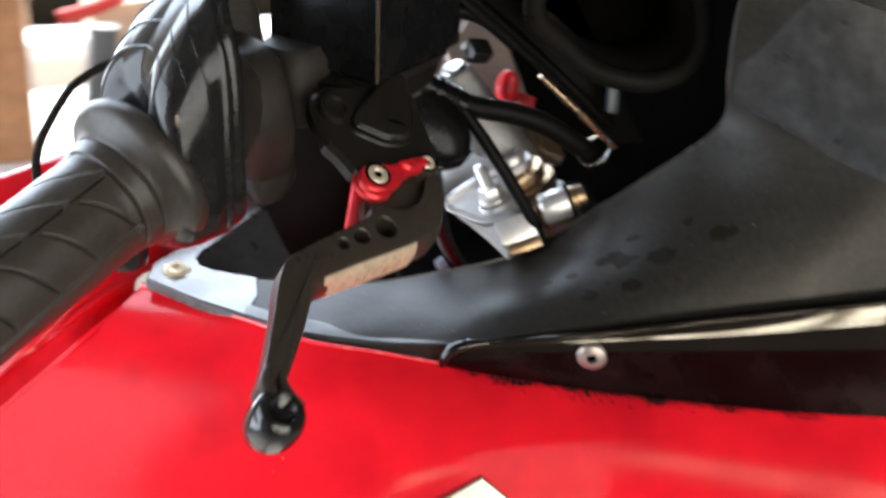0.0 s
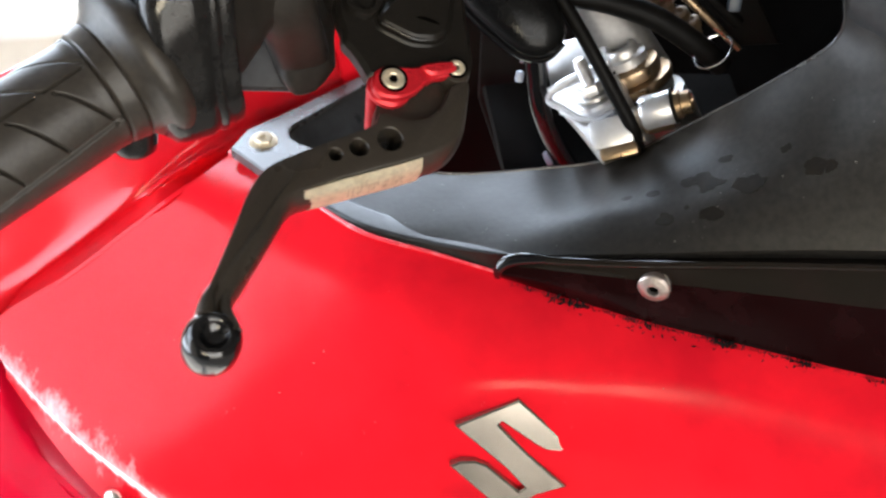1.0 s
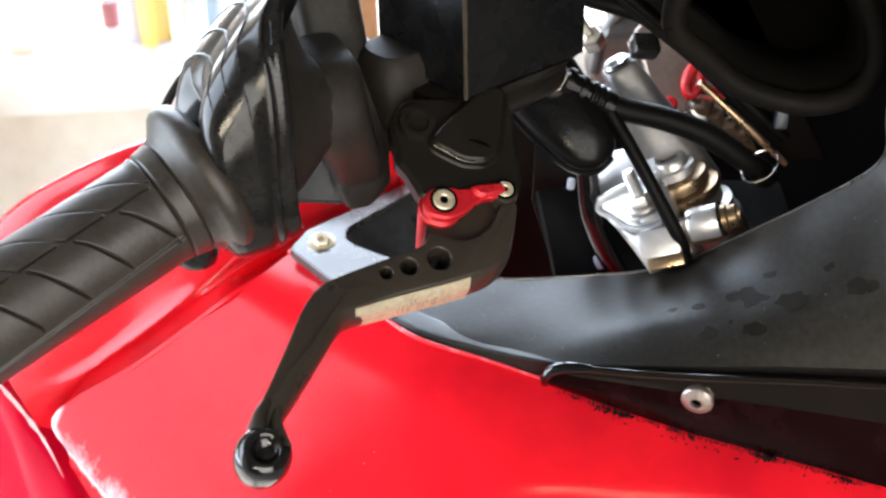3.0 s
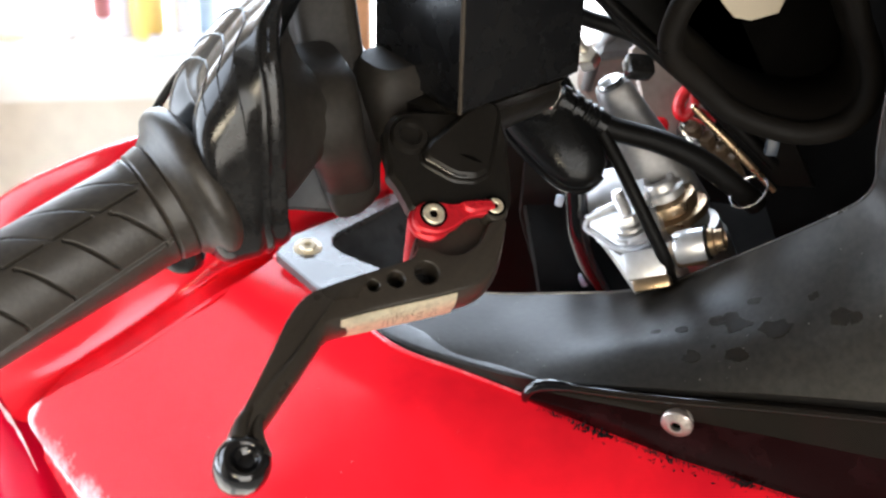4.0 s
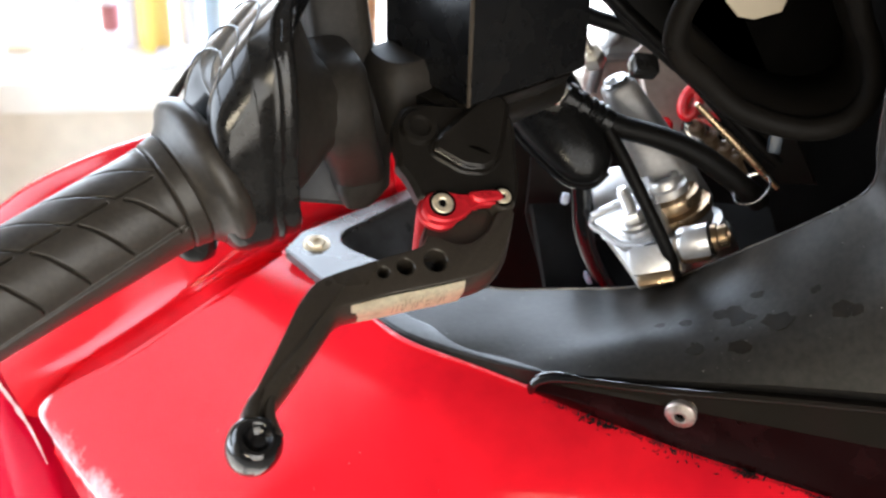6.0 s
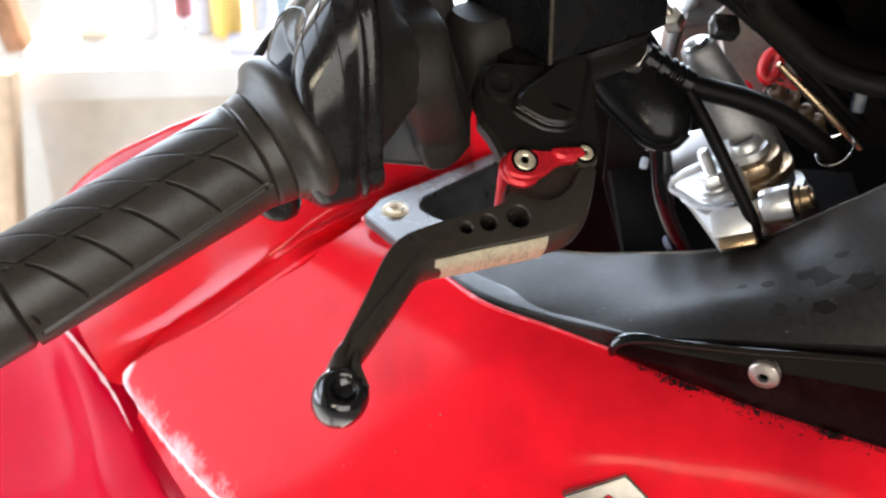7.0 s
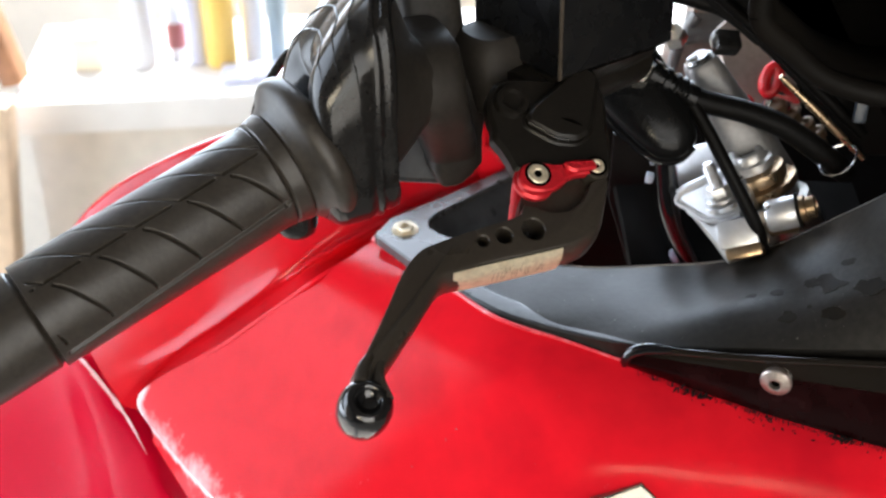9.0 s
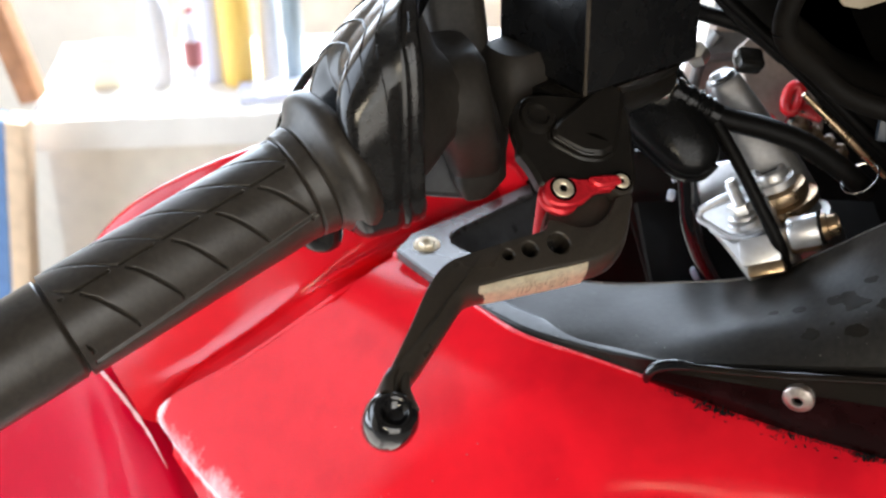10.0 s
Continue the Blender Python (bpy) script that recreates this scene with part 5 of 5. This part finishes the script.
duct = part("front_housing", dome(SHELL, HOUSE, [(0.0, -0.014), (0.0, -0.0042), (0.02, -0.0026), (0.06, -0.0010), (0.13, 0.0004), (0.22, 0.0015), (0.34, 0.0024), (0.48, 0.0031), (0.64, 0.0036), (0.82, 0.0039), (0.96, 0.0040)]), SHEEN, bike, "glossy black rounded housing", 75)
part("housing_rim", tube([SHELL @ V(x / 1000, y / 1000, -0.0040) for x, y in ((-19.2, 12.4), (-13.8, 3.4), (-3.7, -6.6), (6.0, -13.6), (14.5, -14.2), (20.2, -9.0))], 0.0009, 40, 8), GLOSS, duct)
part("wiring", tube([(0.0455, 0.102, 0.966), (0.0475, 0.105, 0.9558), (0.0490, 0.106, 0.9449), (0.0508, 0.106, 0.9326), (0.0560, 0.106, 0.918), (0.066, 0.105, 0.900)], 0.0040, 40, 12), GLOSS, bike, "glossy black wiring sleeve")
part("connector", box(basis((0.0440, 0.117, 0.9480), (1, 0, 0.3), (0, -0.9, 0.4)), 0.0025, 0.005, 0.004, 0.001), PALE_PLASTIC, bike, "pale plastic connector")
part("connector", box(basis((0.0435, 0.118, 0.9390), (1, 0, -0.2), (0, -0.9, 0.4)), 0.003, 0.0045, 0.004, 0.001), PALE_PLASTIC, bike)
part("connector", box(basis((0.0570, 0.115, 0.9060), (1, 0, 0.5), (0, -0.9, 0.4)), 0.007, 0.006, 0.005, 0.002), PALE_PLASTIC, bike)
# dash: stay, instrument rim and dark shell, the screen's shade put into their blacks
# the stay's golden reflection is put into its metal colour
stay = part("dash_stay", tube([(0.0850, 0.0920, 0.9948), (0.1000, 0.0920, 0.9806), (0.1119, 0.0920, 0.9690), (0.118, 0.0920, 0.963)], lambda w: 0.0010 + 0.0006 * math.sin(math.pi * w), 30, 12), BRASSY, bike, "thin edge of the dash stay with its golden reflection as colour")
BRK = basis((0, 0.100, 0), (1, 0, 0), (0, -1, 0))
part("dash_bracket", slab(BRK, [(0.0413, 1.0350), (0.0511, 1.0262), (0.0594, 1.0172), (0.0701, 1.0088), (0.0855, 0.9951), (0.0993, 0.9812), (0.1147, 0.9645), (0.1201, 0.9598), (0.1347, 0.9603), (0.1250, 0.9780), (0.1130, 1.0000), (0.1000, 1.0230), (0.0900, 1.0450), (0.0600, 1.0600)], 0.0, -0.004, 0.0008), HOSE, bike, "flat black dash bracket")
part("bracket_rib", tube([(0.0440, 0.0975, 1.0380), (0.0600, 0.0975, 1.0235), (0.0800, 0.0975, 1.0060), (0.1000, 0.0975, 0.9870), (0.1180, 0.0975, 0.9700)], 0.0022, 40, 10), HOSE, bike)
part("upper_hose", tube([(0.0300, 0.110, 1.0260), (0.0457, 0.106, 1.0200), (0.0557, 0.104, 1.0178), (0.0659, 0.104, 1.0140), (0.0790, 0.106, 1.0030)], 0.0030, 40, 12), HOSE, bike, "black rubber hose under the dash")
GR = [(0.0716, 1.0278), (0.0839, 1.0148), (0.096, 1.0054), (0.115, 1.0), (0.129, 1.0026), (0.1363, 1.0117), (0.1354, 1.0255), (0.1294, 1.0384), (0.122, 1.0509), (0.0972, 1.0569), (0.0778, 1.0488)]
loop = rounded(GR, 60)
gauge = part("instrument", tube([(x, 0.066, z) for x, z in loop + loop[:1]], 0.0040, 120, 14), GAUGE, bike, "black instrument with thick rounded rim")
bm = bmesh.new()
inner = offset(loop, 0.006)
loft([[(x, 0.064, z) for x, z in loop + loop[:1]], [(x, 0.080, z) for x, z in inner + inner[:1]], [(x, 0.120, z) for x, z in loop + loop[:1]]], 61, 8, 0, bm)
part("instrument_cup", bm, GAUGE, gauge)
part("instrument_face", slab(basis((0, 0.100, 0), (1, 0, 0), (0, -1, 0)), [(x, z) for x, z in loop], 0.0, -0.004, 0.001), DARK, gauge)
part("gauge_card", slab(basis((0, 0.0955, 0), (1, 0, 0), (0, -1, 0)), [(0.0893, 1.0332), (0.0953, 1.0264), (0.1011, 1.0255), (0.1100, 1.0288), (0.1113, 1.0342), (0.1090, 1.0460), (0.0890, 1.0440)], 0.0, -0.002, 0.0004), TAN_MARK, gauge, "pale cream card inside the instrument")
part("dash_clip", box(basis((0.114, 0.0895, 0.9850), (1, 0, -0.1), (0, -1, 0.25)), 0.0045, 0.012, 0.004, 0.0012), CLIP_GREY, bike)
# shell of the nose behind all this, near black for its shade, and the far inner side of the red fairing
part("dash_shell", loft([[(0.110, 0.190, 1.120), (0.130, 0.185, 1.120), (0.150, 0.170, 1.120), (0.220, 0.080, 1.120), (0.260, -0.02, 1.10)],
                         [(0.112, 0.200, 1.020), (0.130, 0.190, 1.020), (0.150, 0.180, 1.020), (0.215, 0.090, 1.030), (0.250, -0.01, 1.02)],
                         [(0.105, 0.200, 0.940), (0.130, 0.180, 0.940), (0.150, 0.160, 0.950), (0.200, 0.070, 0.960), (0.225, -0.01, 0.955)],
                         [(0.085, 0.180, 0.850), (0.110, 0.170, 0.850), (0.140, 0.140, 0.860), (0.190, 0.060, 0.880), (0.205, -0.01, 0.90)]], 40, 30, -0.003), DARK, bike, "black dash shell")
part("inner_wall", slab(basis((0, 0.15, 0), (1, 0, 0), (0, -1, 0)), [(0.0300, 0.9420), (0.0470, 0.9420), (0.0530, 0.9075), (0.0660, 0.8750), (0.0399, 0.8750), (0.0290, 0.9122)], 0.0, -0.003, 0.0004), COVER, bike)
part("rear_cover", loft([[(-0.040, 0.186, 0.946), (0.000, 0.196, 0.948), (0.036, 0.200, 0.948), (0.075, 0.205, 0.940)], [(-0.040, 0.184, 0.905), (0.000, 0.192, 0.905), (0.040, 0.194, 0.905), (0.080, 0.196, 0.900)], [(-0.036, 0.170, 0.840), (0.000, 0.176, 0.840), (0.040, 0.176, 0.840), (0.080, 0.176, 0.840)]], 16, 10, -0.003), COVER, bike)
part("floor_pan", loft([[(0.030, 0.135, 0.925), (0.090, 0.160, 0.915), (0.130, 0.150, 0.920)], [(0.040, 0.100, 0.890), (0.090, 0.110, 0.890), (0.140, 0.090, 0.900)], [(0.040, 0.060, 0.870), (0.090, 0.060, 0.870), (0.150, 0.040, 0.890)]], 16, 12, -0.003), COVER, bike)
part("fairing_hook", slab(basis((0, 0.163, 0), (1, 0, 0), (0, -1, 0)), [(-0.0312, 0.9357), (-0.0260, 0.9404), (-0.0240, 0.9352), (-0.0242, 0.9285), (-0.0198, 0.9260), (-0.0146, 0.9165), (-0.0270, 0.9100), (-0.0283, 0.9256)], 0.0, -0.004, 0.0012), RED_SIDE, bike, "small red fairing tongue")

# ---- bench and clutter behind ----
TURN = pose(-0.59, 0.95, 0, 0, 0, 9.0)      # bench front corner; x along its front, y to its back


def bench_board(name, x0, x1, y0, y1, z0, z1, material, parent, label="", edge=0.002):
    return part(name, box(TURN @ Matrix.Translation(((x0 + x1) / 2, (y0 + y1) / 2, (z0 + z1) / 2)), x1 - x0, y1 - y0, z1 - z0, edge), material, parent, label, 30)


bench = thing("bench", TURN.translation, "white-topped bench with a cream painted front", "bench")
bench_board("top", 0.0, 1.35, -0.008, 0.22, 0.532, 0.570, PALE, bench, "white bench top")
bench_board("front_panel", 0.012, 1.34, 0.006, 0.030, 0.0, 0.531, PLASTER, bench, "cream front panel", 0.001)
bench_board("side_panel", 0.012, 0.036, 0.031, 0.21, 0.0, 0.531, PLASTER, bench, "", 0.001)
bench_board("side_panel", 1.31, 1.335, 0.031, 0.21, 0.0, 0.531, PLASTER, bench, "", 0.001)


def plank(name, x0, x1, y, z0, z1, material, label, lean=0.0, deep=0.03):
    t = thing(name, (x0, y, z0), label, "plank")
    part("board", box(pose((x0 + x1) / 2, y, (z0 + z1) / 2, 0, lean, 0), x1 - x0, deep, z1 - z0, 0.002), material, t)
    return t


plank("plank", -0.6284, -0.6064, 0.90, 0.0, 0.597, TAN, "raw pale timber plank leaning beside the bench", 7.6, 0.03)
plank("plank", -0.676, -0.652, 0.985, 0.585, 1.20, POST_WOOD, "reddish brown timber strip leaning on the bench", -13, 0.03).location.z = 0.57
plank("plank", -0.6994, -0.6354, 0.91, 0.0, 0.597, BLUE, "blue painted board leaning beside the bench", 7.6, 0.025)


def bottle(x, back, r, h, material, cap, label, neck=0.35, deep=1.0, name="bottle", lab=None):
    base = TURN @ V(x, back, 0.570)
    t = thing(name, base, label, "bottle", "bottles on the bench")
    m = Matrix.Translation(base) @ Matrix.Diagonal((1, deep, 1, 1))
    part("body", lathe(m, [(r * 0.9, 0), (r, 0.004), (r, h * 0.66), (r * 0.9, h * 0.76), (r * neck, h * 0.86), (r * neck, h * 0.9)], 24), material, t)
    part("cap", lathe(m, [(r * neck * 1.2, h * 0.9), (r * neck * 1.2, h * 0.99), (r * neck, h)], 20), cap, t)
    if lab:
        part("label", lathe(m, [(r * 1.01, h * 0.16), (r * 1.03, h * 0.17), (r * 1.03, h * 0.52), (r * 1.01, h * 0.53)], 24), lab, t, "plain coloured paper label")
    return t


GREY_TOOL = mat("dark_grey_tool", (0.10, 0.105, 0.11), 0.45, metal=0.4, grain=0.1)
WHITE_P = mat("white_plastic", (0.75, 0.76, 0.80), 0.4, grain=0.04)
BLUE_P = mat("blue_cap", (0.10, 0.20, 0.55), 0.4, grain=0.05)
YELLOW_P = mat("yellow_plastic", (0.92, 0.64, 0.16), 0.4, grain=0.06)
GREY_P = mat("grey_blue_plastic", (0.28, 0.36, 0.42), 0.4, grain=0.06)
LAV_P = mat("lavender_plastic", (0.62, 0.64, 0.80), 0.4, grain=0.05)
DARKRED = mat("dark_red_label", (0.38, 0.13, 0.13), 0.5, grain=0.1)
CREAM = mat("cream_card", (0.90, 0.85, 0.68), 0.7, grain=0.06)
bottle(0.135, 0.085, 0.016, 0.125, WHITE_P, BLUE_P, "white plastic bottle with a blue cap on the bench")
bottle(0.172, 0.105, 0.011, 0.085, WHITE_P, DARKRED, "small pale bottle with dark red label on the bench", lab=DARKRED)
bottle(0.197, 0.090, 0.012, 0.135, LAV_P, WHITE_P, "lavender plastic bottle standing on the bench")
bottle(0.225, 0.080, 0.018, 0.150, YELLOW_P, YELLOW_P, "yellow plastic oil bottle standing on the bench", 0.5)
bottle(0.262, 0.095, 0.014, 0.130, WHITE_P, WHITE_P, "plain white plastic bottle standing on the bench")
bottle(0.290, 0.080, 0.011, 0.145, GREY_P, GREY_P, "grey blue plastic bottle standing on the bench", 0.6)
box_at = TURN @ V(0.075, 0.10, 0.570)
carton = thing("carton", box_at, "pale cream cardboard carton on the bench", "box")
part("carton_body", box(Matrix.Translation(box_at + V(0, 0, 0.020)) @ pose(0, 0, 0, 0, 0, 9), 0.036, 0.05, 0.040, 0.001), CREAM, carton)
part("carton_flap", box(Matrix.Translation(box_at + V(0, 0, 0.0415)) @ pose(0, 0, 0, 0, 0, 9), 0.035, 0.024, 0.002, 0), CREAM, carton)
pad_at = TURN @ V(0.265, 0.040, 0.570)
pad = thing("folded_cloth", pad_at, "pale blue folded cloth lying on the bench", "cloth")
part("cloth", box(Matrix.Translation(pad_at + V(0, 0, 0.005)) @ pose(0, 0, 0, 0, 0, 14), 0.075, 0.045, 0.010, 0.004), LAV_P, pad)
post = thing("timber_post", (-0.162, 1.045, 0.57), "orange-brown timber post standing on the bench", "post")
part("post_board", box(pose(-0.162, 1.045, 0.57 + 0.45), 0.067, 0.030, 0.90, 0.002), POST_WOOD, post)
tin_at = TURN @ V(0.590, 0.10, 0.570)
tin = thing("wooden_box", tin_at, "raw brown wooden box standing on the bench", "box")
part("box_body", box(Matrix.Translation(tin_at + V(0, 0, 0.070)) @ pose(0, 0, 0, 0, 0, 9), 0.085, 0.06, 0.140, 0.002), TAN, tin)
part("box_lid", box(Matrix.Translation(tin_at + V(0, 0, 0.1430)) @ pose(0, 0, 0, 0, 0, 9), 0.088, 0.063, 0.006, 0.001), TAN, tin)
tool_at = TURN @ V(0.540, 0.020, 0.570)
tool = thing("hand_tool", tool_at, "dark grey hand tool with a red handle on the bench", "tool")
part("tool_stem", box(Matrix.Translation(tool_at + V(0.0, 0, 0.070)) @ pose(0, 0, 0, 0, 8, 9), 0.030, 0.022, 0.140, 0.004), GREY_TOOL, tool)
part("tool_handle", tube([tool_at + V(-0.034, 0, 0.150), tool_at + V(0.0, 0, 0.158), tool_at + V(0.034, 0, 0.172)], 0.0075, 12, 14), DARKRED_BRIGHT, tool, "red plastic handle")

# front wheel, hidden behind the fairing, on which the bike stands
axle = FK @ V(0, 0, -0.712)
leg = part("fork_leg", tube([FK @ V(0, 0, -0.15), axle], 0.024, 6, 20), ALU_DULL, bike)
part("fork_leg", tube([FK @ V(0, 0.19, -0.03), FK @ V(0, 0.19, -0.712)], 0.024, 6, 20), ALU_DULL, bike)
hub = axle + V(0.0, 0.095, 0.0)
WH = basis((hub.x, hub.y, 0.300), (1, 0, 0), (0, 1, 0))
wheel = part("wheel", lathe(WH, [(0.205, -0.035), (0.218, -0.040), (0.214, -0.030), (0.200, -0.022), (0.200, 0.022), (0.214, 0.030), (0.218, 0.040), (0.205, 0.035), (0.194, 0.020), (0.194, -0.020), (0.205, -0.035)], 64), ALU_DULL, bike, "dark cast front wheel")
part("tyre", lathe(WH, [(0.214, -0.040), (0.240, -0.056), (0.272, -0.056), (0.291, -0.038), (0.300, 0.0), (0.291, 0.038), (0.272, 0.056), (0.240, 0.056), (0.214, 0.040), (0.214, -0.040)], 72), RUBBER, wheel, "black rubber tyre")
part("hub", lathe(WH, [(0.012, -0.100), (0.012, -0.045), (0.035, -0.040), (0.035, 0.040), (0.012, 0.045), (0.012, 0.100)], 24), ALU_DULL, wheel)
for k in range(5):
    a = 2 * math.pi * k / 5
    part("spoke", tube([WH @ V(0.03 * math.cos(a), 0.03 * math.sin(a), 0), WH @ V(0.2 * math.cos(a), 0.2 * math.sin(a), 0)], 0.012, 4, 10), ALU_DULL, wheel)
